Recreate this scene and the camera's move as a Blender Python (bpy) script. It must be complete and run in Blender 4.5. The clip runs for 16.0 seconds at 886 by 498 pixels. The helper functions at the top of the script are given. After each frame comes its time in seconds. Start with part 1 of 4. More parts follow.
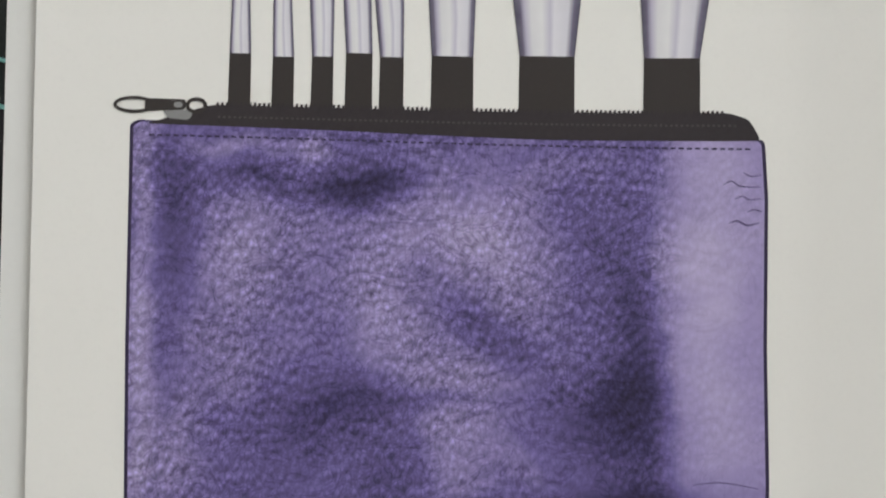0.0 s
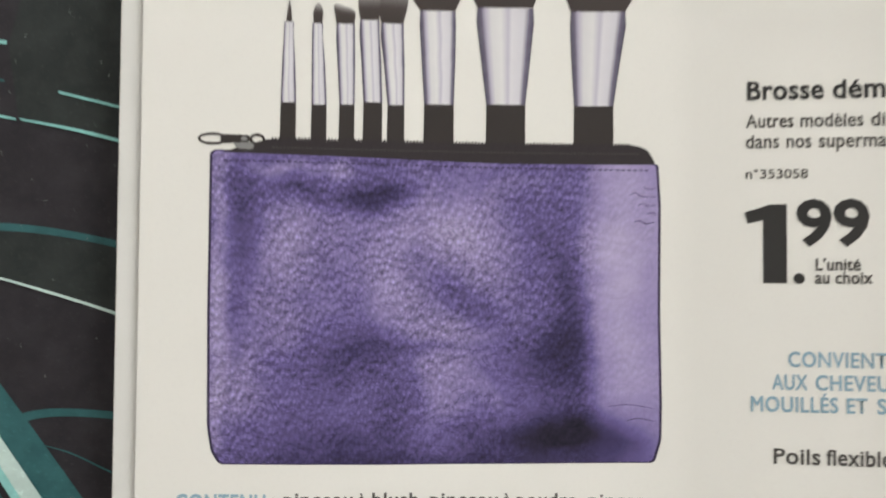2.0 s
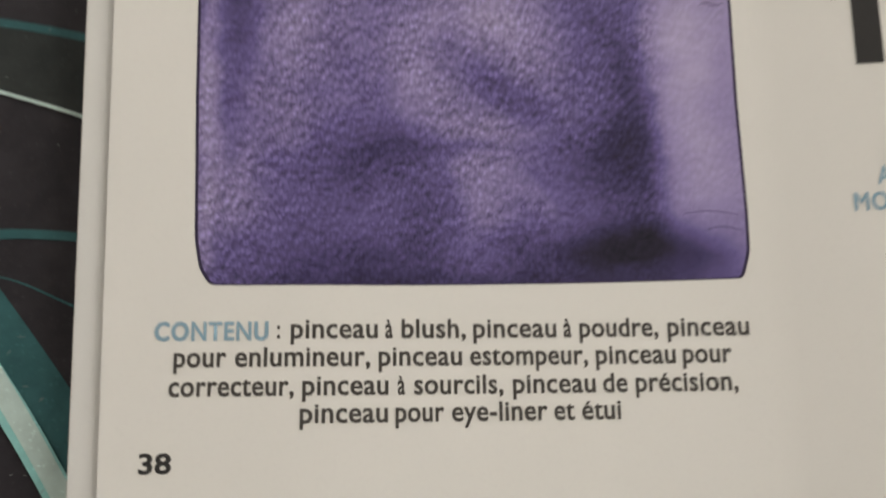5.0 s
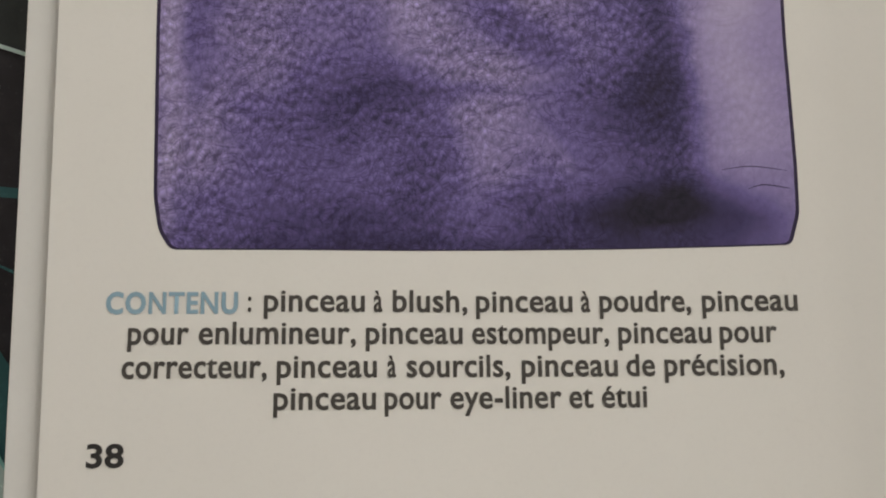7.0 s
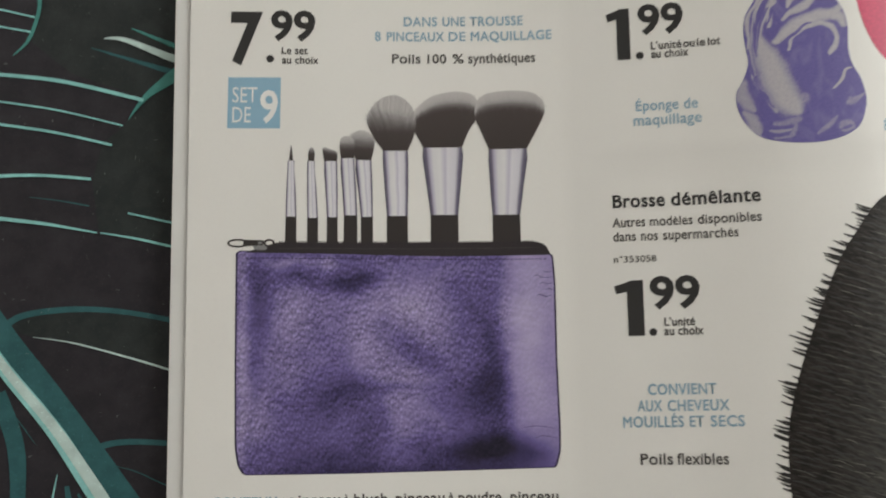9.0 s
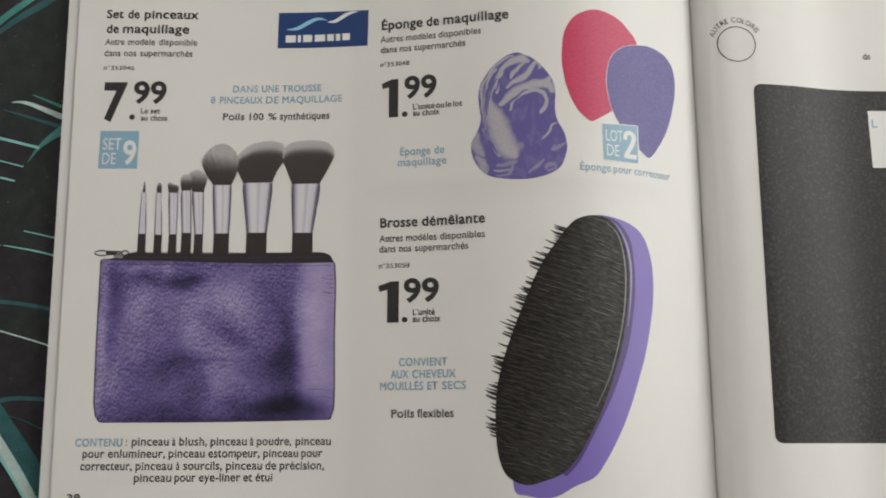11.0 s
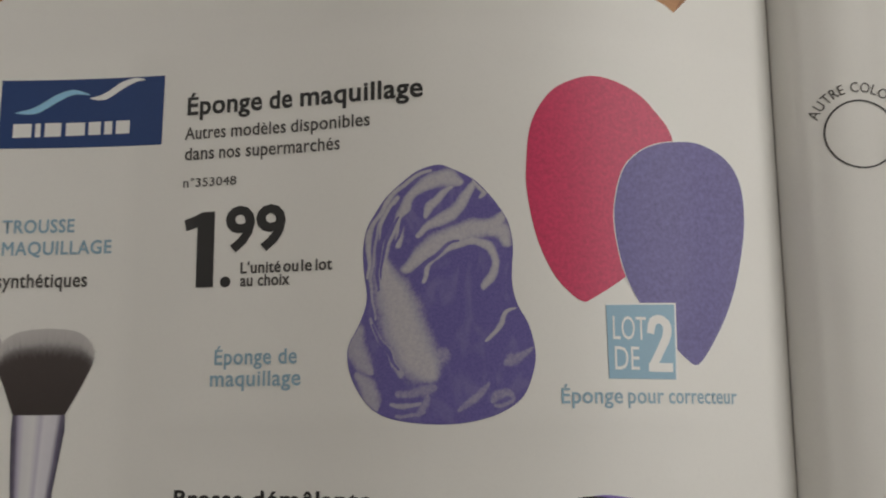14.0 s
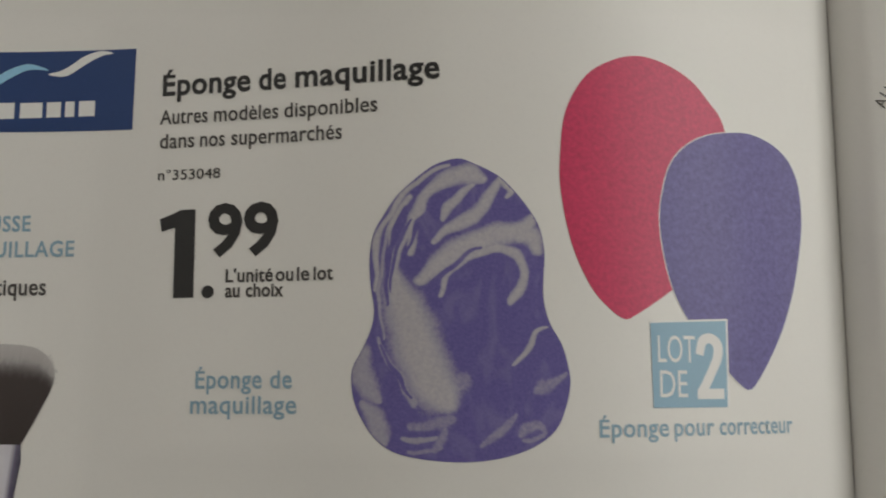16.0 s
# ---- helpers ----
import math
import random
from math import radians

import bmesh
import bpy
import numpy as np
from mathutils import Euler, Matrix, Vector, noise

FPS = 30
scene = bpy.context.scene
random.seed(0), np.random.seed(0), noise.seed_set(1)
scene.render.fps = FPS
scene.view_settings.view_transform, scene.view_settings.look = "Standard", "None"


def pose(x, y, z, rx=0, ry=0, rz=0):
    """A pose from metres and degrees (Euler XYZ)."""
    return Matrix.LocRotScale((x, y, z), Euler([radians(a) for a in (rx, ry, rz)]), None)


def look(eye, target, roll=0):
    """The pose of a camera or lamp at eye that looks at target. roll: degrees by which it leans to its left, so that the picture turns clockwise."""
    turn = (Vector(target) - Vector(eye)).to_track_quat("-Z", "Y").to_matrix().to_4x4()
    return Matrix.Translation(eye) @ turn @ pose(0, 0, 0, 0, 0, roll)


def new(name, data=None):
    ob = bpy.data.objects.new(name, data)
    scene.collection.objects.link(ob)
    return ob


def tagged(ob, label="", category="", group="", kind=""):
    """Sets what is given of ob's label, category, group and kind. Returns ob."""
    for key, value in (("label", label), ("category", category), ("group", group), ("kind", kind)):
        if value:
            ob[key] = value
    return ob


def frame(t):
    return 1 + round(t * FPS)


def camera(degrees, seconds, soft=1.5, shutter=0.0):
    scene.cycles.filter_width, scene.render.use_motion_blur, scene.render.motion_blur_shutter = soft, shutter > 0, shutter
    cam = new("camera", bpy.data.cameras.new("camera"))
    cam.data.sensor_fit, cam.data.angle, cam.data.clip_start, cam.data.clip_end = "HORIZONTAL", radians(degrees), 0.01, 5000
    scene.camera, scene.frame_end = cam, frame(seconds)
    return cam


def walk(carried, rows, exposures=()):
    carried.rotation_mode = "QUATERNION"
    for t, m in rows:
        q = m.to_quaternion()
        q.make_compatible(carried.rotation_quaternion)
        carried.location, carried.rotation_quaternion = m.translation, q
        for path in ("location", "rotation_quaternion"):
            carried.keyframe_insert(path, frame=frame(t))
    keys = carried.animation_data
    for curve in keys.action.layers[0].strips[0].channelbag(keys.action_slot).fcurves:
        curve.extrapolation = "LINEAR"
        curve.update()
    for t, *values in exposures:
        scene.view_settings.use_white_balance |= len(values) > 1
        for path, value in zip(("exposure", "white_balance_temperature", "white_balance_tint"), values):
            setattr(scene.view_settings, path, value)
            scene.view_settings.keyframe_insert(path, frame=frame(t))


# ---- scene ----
LENS = 48.0
cam = camera(LENS, 16.0, soft=1.9, shutter=0.4)
PAPER_Z = 0.004
# seconds, eye in metres, turns in degrees; the eye heights are above the flat part of the page
ROWS = [
    (0.0, 0.0507, 0.0766, 0.1200, 3.22, -1.08, 0.93),
    (0.5, 0.0489, 0.0733, 0.1235, 1.23, -1.88, 0.87),
    (1.0, 0.0488, 0.0644, 0.1300, 3.24, -2.61, 0.68),
    (1.5, 0.0495, 0.0701, 0.1363, 2.27, -2.05, 0.76),
    (2.0, 0.0466, 0.0700, 0.1692, 4.03, -2.77, 0.70),
    (2.5, 0.0475, 0.0620, 0.1938, 7.60, -2.21, 0.51),
    (3.0, 0.0498, 0.0570, 0.2011, 11.15, -2.15, 0.29),
    (3.5, 0.0495, 0.0549, 0.1984, 11.81, -2.55, -0.11),
    (4.0, 0.0479, 0.0450, 0.1888, 12.61, -3.39, -0.21),
    (4.5, 0.0400, 0.0260, 0.1654, 12.80, -3.80, -0.41),
    (5.0, 0.0374, 0.0229, 0.1329, 11.83, -4.81, -0.98),
    (5.2, 0.0399, 0.0258, 0.1233, 10.63, -4.32, -0.87),
    (7.3, 0.0420, 0.0253, 0.1145, 10.17, -3.84, -0.38),
    (7.5, 0.0427, 0.0277, 0.1209, 10.24, -3.86, -0.30),
    (8.0, 0.0427, 0.0480, 0.1684, 7.85, -3.86, -0.22),
    (8.5, 0.0438, 0.0514, 0.2145, 9.93, -4.36, -0.57),
    (9.0, 0.0500, 0.0564, 0.2383, 10.10, -3.41, -0.73),
    (9.5, 0.0598, 0.0550, 0.2736, 10.77, -3.36, -0.75),
    (10.0, 0.0851, 0.0417, 0.3124, 11.44, -2.40, -0.43),
    (10.2, 0.0910, 0.0335, 0.3225, 12.30, -2.89, -0.58),
    (12.3, 0.1486, 0.0507, 0.3029, 10.89, 1.32, 0.66),
    (12.5, 0.1474, 0.0635, 0.2906, 10.79, 1.03, 0.67),
    (12.7, 0.1517, 0.0790, 0.2778, 10.48, 1.72, 0.77),
    (13.0, 0.1512, 0.0970, 0.2525, 11.02, 0.67, 0.28),
    (13.2, 0.1507, 0.1047, 0.2353, 11.34, -0.08, -0.04),
    (13.5, 0.1515, 0.1143, 0.2105, 11.09, -0.89, -0.59),
    (14.0, 0.1495, 0.1211, 0.1773, 10.22, -0.63, -0.34),
    (14.5, 0.1505, 0.1243, 0.1638, 10.14, -0.80, -0.23),
    (15.0, 0.1494, 0.1253, 0.1586, 10.06, -1.86, -0.24),
    (15.5, 0.1478, 0.1258, 0.1578, 9.67, -2.93, -0.30),
    (16.0, 0.1432, 0.1316, 0.1553, 8.09, -2.18, -0.20),
]
walk(cam, [(t, pose(x, y, z + PAPER_Z, rx, ry, rz)) for t, x, y, z, rx, ry, rz in ROWS],
     [(0, 0.18, 6300, 6), (0.5, 0.38, 6350, 6), (1, 0.48, 6450, 6), (1.5, 0.51, 6500, 6), (2, 0.40, 6560, 6), (2.5, 0.22, 6640, 6), (3, 0.06, 6690, 6), (3.5, 0.02, 6800, 8), (4, 0, 6900, 8), (4.5, 0.01, 6950, 8.5), (5, 0, 6950, 8.5), (7.5, -0.19, 6900, 8), (8, 0.41, 6570, 6), (8.5, 0.34, 6570, 6), (9, -0.17, 6620, 6), (9.5, -0.18, 6620, 6), (10, -0.22, 6520, 6.5), (12.5, -0.42, 6800, 9.5), (13, -0.79, 6850, 10), (13.5, -1, 6850, 9.5), (14, -0.84, 6800, 8.5), (15, -0.77, 6750, 7), (16, -0.78, 6750, 6.5)])

# ---- light: soft daylight from an unseen east window, and an added west fill ----
world = bpy.data.worlds.new("world")
scene.world = world
world.use_nodes = True
wn = world.node_tree
sky = wn.nodes.new("ShaderNodeTexSky")
sky.sky_type, sky.sun_disc, sky.sun_elevation, sky.sun_rotation = "NISHITA", False, radians(35), radians(200)
wn.links.new(sky.outputs["Color"], wn.nodes["Background"].inputs["Color"])
wn.nodes["Background"].inputs["Strength"].default_value = 0.1


def area(name, m, sx, sy, power, colour):
    d = bpy.data.lights.new(name, "AREA")
    d.shape, d.size, d.size_y, d.energy, d.color = "RECTANGLE", sx, sy, power, colour
    ob = new(name, d)
    ob.matrix_world = m
    return ob


area("window_light_east", look((1.0, 0.55, 0.56), (0.1, 0.1, 0.0)), 1.2, 0.7, 12.4, (1.0, 0.985, 0.962))
area("fill_light_west", look((-1.35, 1.15, 0.6), (0.1, 0.1, 0.0)), 1.3, 0.7, 14.6, (1.0, 0.97, 0.93))

# ---- materials ----


def nodes(name):
    m = bpy.data.materials.new(name)
    m.use_nodes = True
    return m, m.node_tree.nodes, m.node_tree.links, m.node_tree.nodes["Principled BSDF"]


def mixed(n, l, a, b, fac, mode="MIX"):
    """Mix of two colours (sockets or tuples) by a socket or number."""
    x = n.new("ShaderNodeMix")
    x.data_type, x.blend_type = "RGBA", mode
    for sock, v in ((x.inputs[6], a), (x.inputs[7], b), (x.inputs[0], fac)):
        if isinstance(v, bpy.types.NodeSocket):
            l.new(v, sock)
        else:
            sock.default_value = (*v, 1) if isinstance(v, tuple) else v
    return x.outputs[2]


def maths(n, l, op, a, b=0.0, clamp=False):
    x = n.new("ShaderNodeMath")
    x.operation, x.use_clamp = op, clamp
    for sock, v in ((x.inputs[0], a), (x.inputs[1], b)):
        if isinstance(v, bpy.types.NodeSocket):
            l.new(v, sock)
        else:
            sock.default_value = v
    return x.outputs[0]


def coords(n, l, scale=(1, 1, 1), loc=(0, 0, 0), rot=0.0, kind="Object"):
    tc, mp = n.new("ShaderNodeTexCoord"), n.new("ShaderNodeMapping")
    l.new(tc.outputs[kind], mp.inputs[0])
    mp.inputs[1].default_value, mp.inputs[3].default_value = loc, scale
    mp.inputs[2].default_value = (0, 0, rot)
    return mp.outputs[0]


def noisy(n, l, vec, scale, detail=3.0, rough=0.55, distort=0.0):
    x = n.new("ShaderNodeTexNoise")
    l.new(vec, x.inputs["Vector"])
    x.inputs["Scale"].default_value, x.inputs["Detail"].default_value = scale, detail
    x.inputs["Roughness"].default_value, x.inputs["Distortion"].default_value = rough, distort
    return x.outputs["Fac"]


def ramp(n, l, fac, *stops):
    x = n.new("ShaderNodeValToRGB")
    l.new(fac, x.inputs[0])
    e = x.color_ramp.elements
    while len(e) < len(stops):
        e.new(0.5)
    for s, (p, c) in zip(e, stops):
        s.position, s.color = p, (*c, 1) if isinstance(c, tuple) else (c, c, c, 1)
    return x.outputs[0]


def paper_bump(n, l, b, strength=0.12):
    """Fine fibre and slight cockle of thin coated paper."""
    v = coords(n, l)
    f = maths(n, l, "ADD", noisy(n, l, v, 5200, 2), maths(n, l, "MULTIPLY", noisy(n, l, v, 420, 2), 0.8))
    x = n.new("ShaderNodeBump")
    x.inputs["Strength"].default_value, x.inputs["Distance"].default_value = strength, 0.00006
    l.new(f, x.inputs["Height"])
    l.new(x.outputs[0], b.inputs["Normal"])


def ink(name, colour, vary=0.12, rough=0.42, grain=2600):
    """Printed ink on thin coated paper, with the slight mottle of newsprint presses."""
    m, n, l, b = nodes(name)
    v = coords(n, l)
    f = noisy(n, l, v, grain, 2)
    g = noisy(n, l, v, 90, 3)
    c = mixed(n, l, tuple(k * (1 - vary) for k in colour), tuple(min(1.0, k * (1 + vary)) for k in colour), f)
    c = mixed(n, l, c, tuple(min(1.0, k * 1.06 + 0.004) for k in colour), maths(n, l, "MULTIPLY", g, 0.5))
    l.new(c, b.inputs["Base Color"])
    b.inputs["Roughness"].default_value = rough
    b.inputs["Specular IOR Level"].default_value = 0.45
    paper_bump(n, l, b)
    return m


def paper(name, colour, offers=False):
    """Thin coated paper; offers: the faint grey tint printed in the gaps between the offers."""
    m, n, l, b = nodes(name)
    v = coords(n, l)
    c = mixed(n, l, tuple(k * 0.965 for k in colour), colour, noisy(n, l, v, 60, 4))
    c = mixed(n, l, c, tuple(k * 0.95 for k in colour), ramp(n, l, noisy(n, l, v, 1500, 3), (0.5, 0.0), (0.75, 0.55)))
    if offers:
        sp = n.new("ShaderNodeSeparateXYZ")
        l.new(v, sp.inputs[0])
        up = ramp(n, l, sp.outputs[0], (0.0955, 0.0), (0.0985, 1.0), (0.1000, 0.7), (0.1100, 0.0))
        low = ramp(n, l, sp.outputs[1], (0.1150, 0.0), (0.1195, 1.0), (0.1215, 0.8), (0.1240, 0.0))
        high = ramp(n, l, sp.outputs[1], (0.1905, 0.0), (0.1925, 1.0), (0.1960, 0.3), (0.2050, 0.0))
        east = ramp(n, l, sp.outputs[0], (0.0985, 0.0), (0.1010, 1.0), (0.1900, 1.0), (0.2050, 0.0))
        south = ramp(n, l, sp.outputs[1], (0.1880, 1.0), (0.1920, 0.0))
        gap = maths(n, l, "MAXIMUM", maths(n, l, "MAXIMUM", maths(n, l, "MULTIPLY", up, south), maths(n, l, "MULTIPLY", low, east)), high)
        c = mixed(n, l, c, tuple(k * 0.86 for k in colour), maths(n, l, "MULTIPLY", gap, 0.40))
    l.new(c, b.inputs["Base Color"])
    b.inputs["Roughness"].default_value = 0.42
    b.inputs["Specular IOR Level"].default_value = 0.48
    paper_bump(n, l, b)
    return m


PAGE = paper("page_paper", (0.825, 0.808, 0.772), True)
BLANK = paper("facing_paper", (0.825, 0.808, 0.772))
UNDER = paper("under_paper", (0.74, 0.735, 0.715))
BLACK = ink("black_ink", (0.030, 0.029, 0.029), 0.15)
TEXT = ink("text_ink", (0.072, 0.066, 0.061), 0.15)
BLUE = ink("pale_blue_ink", (0.27, 0.415, 0.515), 0.06)
BADGE = ink("badge_blue_ink", (0.27, 0.45, 0.58), 0.07)
WHITE = ink("white_print", (0.82, 0.81, 0.79), 0.03)
NAVY = ink("navy_ink", (0.016, 0.050, 0.175), 0.12)
SKYB = ink("sky_wave_ink", (0.30, 0.58, 0.78), 0.08)
PINK = ink("pink_foam_ink", (0.58, 0.042, 0.118), 0.42, grain=1500)
VIOLET = ink("violet_foam_ink", (0.122, 0.100, 0.305), 0.7, grain=1400)
RUBBER = ink("dark_handle_ink", (0.034, 0.028, 0.027), 0.12)
ZIPINK = ink("zip_tape_ink", (0.030, 0.024, 0.028), 0.3, grain=1500)
SHELL = ink("brush_shell_ink", (0.215, 0.155, 0.50), 0.06)
SHELLLOW = ink("shell_shade_ink", (0.085, 0.055, 0.20), 0.1)
SHELLHI = ink("shell_rim_ink", (0.36, 0.32, 0.52), 0.06)


def bristle_bed():
    """Picture of crowded dark bristles: short slanting strokes of black and grey."""
    m, n, l, b = nodes("bristle_bed_picture")
    tc, turn, mp = n.new("ShaderNodeTexCoord"), n.new("ShaderNodeVectorRotate"), n.new("ShaderNodeMapping")
    turn.rotation_type, turn.inputs["Angle"].default_value = "Z_AXIS", 0.42
    l.new(tc.outputs["Object"], turn.inputs["Vector"])
    l.new(turn.outputs[0], mp.inputs[0])
    mp.inputs[3].default_value = (0.28, 1.5, 1)
    f = noisy(n, l, mp.outputs[0], 1150, 3, 0.65, 0.3)
    uv, sp = n.new("ShaderNodeUVMap"), n.new("ShaderNodeSeparateXYZ")
    l.new(uv.outputs[0], sp.inputs[0])
    across = maths(n, l, "SUBTRACT", sp.outputs[0], maths(n, l, "MULTIPLY", sp.outputs[1], 0.48))
    brown = ramp(n, l, f, (0.36, (0.010, 0.009, 0.008)), (0.52, (0.024, 0.020, 0.018)), (0.68, (0.055, 0.048, 0.043)))
    grey = ramp(n, l, f, (0.34, (0.020, 0.019, 0.017)), (0.50, (0.048, 0.046, 0.041)), (0.68, (0.085, 0.082, 0.074)))
    l.new(mixed(n, l, brown, grey, ramp(n, l, across, (0.05, 0.0), (0.42, 1.0))), b.inputs["Base Color"])
    b.inputs["Roughness"].default_value = 0.55
    b.inputs["Specular IOR Level"].default_value = 0.2
    paper_bump(n, l, b)
    return m


DARKHAIR = bristle_bed()
SPIKE = ink("bristle_tip_ink", (0.020, 0.019, 0.018), 0.3)
HAIRHI = ink("bristle_light_ink", (0.135, 0.130, 0.115), 0.5, grain=1500)
HAIRMIDTONE = ink("bristle_shaft_ink", (0.052, 0.047, 0.042), 0.35, grain=1500)
CREASE = ink("crease_ink", (0.085, 0.060, 0.150), 0.3)
HAIRLOW = ink("dim_teeth_ink", (0.075, 0.068, 0.066), 0.3)
SEAM = ink("seam_ink", (0.030, 0.020, 0.060), 0.3)
GREYINK = ink("grey_ink", (0.24, 0.24, 0.24), 0.1)


def n_x(n, l, vec):
    sp = n.new("ShaderNodeSeparateXYZ")
    l.new(vec, sp.inputs[0])
    return sp.outputs[0]


def leather():
    """Picture of crumpled violet metallic leather: pebble grain over broad lights and darks of the printed photograph."""
    m, n, l, b = nodes("printed_violet_leather")
    v = coords(n, l)
    total = maths(n, l, "ADD", maths(n, l, "MULTIPLY", noisy(n, l, v, 90, 3, 0.55, 0.6), 0.34), 0.30)
    warp = n.new("ShaderNodeTexNoise")
    l.new(v, warp.inputs["Vector"])
    warp.inputs["Scale"].default_value = 130
    wv = n.new("ShaderNodeVectorMath")
    wv.operation = "MULTIPLY_ADD"
    l.new(warp.outputs["Color"], wv.inputs[0])
    wv.inputs[1].default_value, wv.inputs[2].default_value = (0.0045, 0.0045, 0), (-0.00225, -0.00225, 0)
    moved = n.new("ShaderNodeVectorMath")
    l.new(v, moved.inputs[0])
    l.new(wv.outputs[0], moved.inputs[1])
    # printed lights and darks: x, y, half sizes in mm, turn, amount
    for x, y, a, c, turn, k in LEATHER:
        s = n.new("ShaderNodeVectorMath")
        s.operation = "SUBTRACT"
        l.new(moved.outputs[0], s.inputs[0])
        s.inputs[1].default_value = (x / 1000, y / 1000, PAPER_Z)
        r = n.new("ShaderNodeVectorRotate")
        r.rotation_type, r.inputs["Angle"].default_value = "Z_AXIS", radians(-turn)
        l.new(s.outputs[0], r.inputs["Vector"])
        q = n.new("ShaderNodeVectorMath")
        q.operation = "MULTIPLY"
        l.new(r.outputs[0], q.inputs[0])
        q.inputs[1].default_value = (1000 / a, 1000 / c, 0)
        d = n.new("ShaderNodeVectorMath")
        d.operation = "DOT_PRODUCT"
        l.new(q.outputs[0], d.inputs[0])
        l.new(q.outputs[0], d.inputs[1])
        e = maths(n, l, "POWER", 2.718, maths(n, l, "MULTIPLY", d.outputs["Value"], -1.0))
        total = maths(n, l, "ADD", total, maths(n, l, "MULTIPLY", e, k))
    # the pale smooth strip along the side seam
    strip = ramp(n, l, n_x(n, l, moved.outputs[0]), (0.0780, 0.0), (0.0800, 1.0))
    total = maths(n, l, "ADD", total, maths(n, l, "MULTIPLY", strip, 0.22))
    tone = ramp(n, l, total, (0.0, (0.018, 0.014, 0.034)), (0.2, (0.058, 0.044, 0.134)), (0.45, (0.166, 0.130, 0.335)), (0.7, (0.345, 0.286, 0.525)), (1.0, (0.54, 0.475, 0.67)))
    # pebble grain: each pebble light on one flank and dark on the other, with dark creases between, as photographed
    w = coords(n, l, (1.30, 0.92, 1.0), rot=0.45)
    jit = n.new("ShaderNodeTexNoise")
    l.new(w, jit.inputs["Vector"])
    jit.inputs["Scale"].default_value = 420
    jit.inputs["Detail"].default_value = 1.0
    jv = n.new("ShaderNodeVectorMath")
    jv.operation = "MULTIPLY_ADD"
    l.new(jit.outputs["Color"], jv.inputs[0])
    jv.inputs[1].default_value = (0.0009, 0.0009, 0)
    l.new(w, jv.inputs[2])
    flank = []
    for shift in ((0, 0, 0), (0.00028, -0.00030, 0)):
        at = n.new("ShaderNodeVectorMath")
        l.new(jv.outputs[0], at.inputs[0])
        at.inputs[1].default_value = shift
        vo = n.new("ShaderNodeTexVoronoi")
        vo.feature = "SMOOTH_F1"
        vo.inputs["Smoothness"].default_value = 0.12
        vo.inputs["Scale"].default_value = 1060
        l.new(at.outputs[0], vo.inputs["Vector"])
        flank.append(vo.outputs["Distance"])
    relief = maths(n, l, "MULTIPLY", maths(n, l, "SUBTRACT", flank[0], flank[1]), 1.35)
    patch = ramp(n, l, noisy(n, l, v, 75, 2), (0.28, 0.35), (0.56, 1.0))
    band = ramp(n, l, n_x(n, l, v), (0.0785, 1.0), (0.0815, 0.22))
    relief = maths(n, l, "MULTIPLY", maths(n, l, "MULTIPLY", relief, patch), band)
    rim = n.new("ShaderNodeTexVoronoi")
    rim.feature = "DISTANCE_TO_EDGE"
    rim.inputs["Scale"].default_value = 1060
    l.new(jv.outputs[0], rim.inputs["Vector"])
    crease = ramp(n, l, rim.outputs["Distance"], (0.0, 0.53), (0.08, 0.86), (0.18, 1.05))
    # a few longer wrinkles running through the grain
    wrinkle = maths(n, l, "ABSOLUTE", maths(n, l, "SUBTRACT", noisy(n, l, coords(n, l, (0.7, 1.25, 1.0), rot=-0.25), 170, 3, 0.6, 1.2), 0.5))
    tone = mixed(n, l, tone, mixed(n, l, tone, (0.45, 0.42, 0.50), 1.0, "MULTIPLY"), maths(n, l, "MULTIPLY", ramp(n, l, wrinkle, (0.0, 0.7), (0.024, 0.0)), band))
    gain = n.new("ShaderNodeCombineColor")
    g = maths(n, l, "ADD", relief, 1.0)
    for sock in gain.inputs[:3]:
        l.new(g, sock)
    tone = mixed(n, l, tone, gain.outputs[0], 1.0, "MULTIPLY")
    tone = mixed(n, l, tone, mixed(n, l, tone, crease, 1.0, "MULTIPLY"), maths(n, l, "MULTIPLY", patch, band))
    l.new(tone, b.inputs["Base Color"])
    b.inputs["Roughness"].default_value = 0.5
    b.inputs["Specular IOR Level"].default_value = 0.3
    paper_bump(n, l, b)
    return m


LEATHER = []
LEATHER += [(85.5, 80, 4.5, 22, 0, 0.16), (84.5, 48.8, 7, 5.0, 0, -0.42), (76.4, 75, 2.8, 11, 5, -0.21), (71, 85, 5, 6, 0, -0.12), (74, 66, 6, 6, 0, -0.20), (75.4, 58.5, 5, 6, 0, -0.14), (72.5, 50.3, 11.5, 3.8, 3, -0.46), (38.6, 49, 15, 4, 0, -0.22), (53, 45.8, 38, 1.6, 0, -0.2), (43, 91.0, 8, 2.2, 4, -0.34), (29.8, 92.0, 4.5, 2.0, 0, -0.20)]
LEATHER += [(27, 95.5, 6, 1.4, 0, 0.20), (37, 95.2, 2.5, 1.9, 0, 0.24), (55.6, 86, 10, 6, 10, 0.25), (59, 80.5, 7, 5, 0, 0.13), (58.5, 73.4, 10.5, 3.0, -43, -0.19), (46.8, 75, 4.5, 7, 15, 0.20), (52, 71, 5, 5, 0, 0.14), (60, 67.5, 7, 3, 0, 0.12), (50.5, 65.2, 13, 1.5, 3, -0.14), (39.4, 64.0, 7, 4, 0, -0.16), (54.8, 57.2, 5, 10, -8, 0.13)]
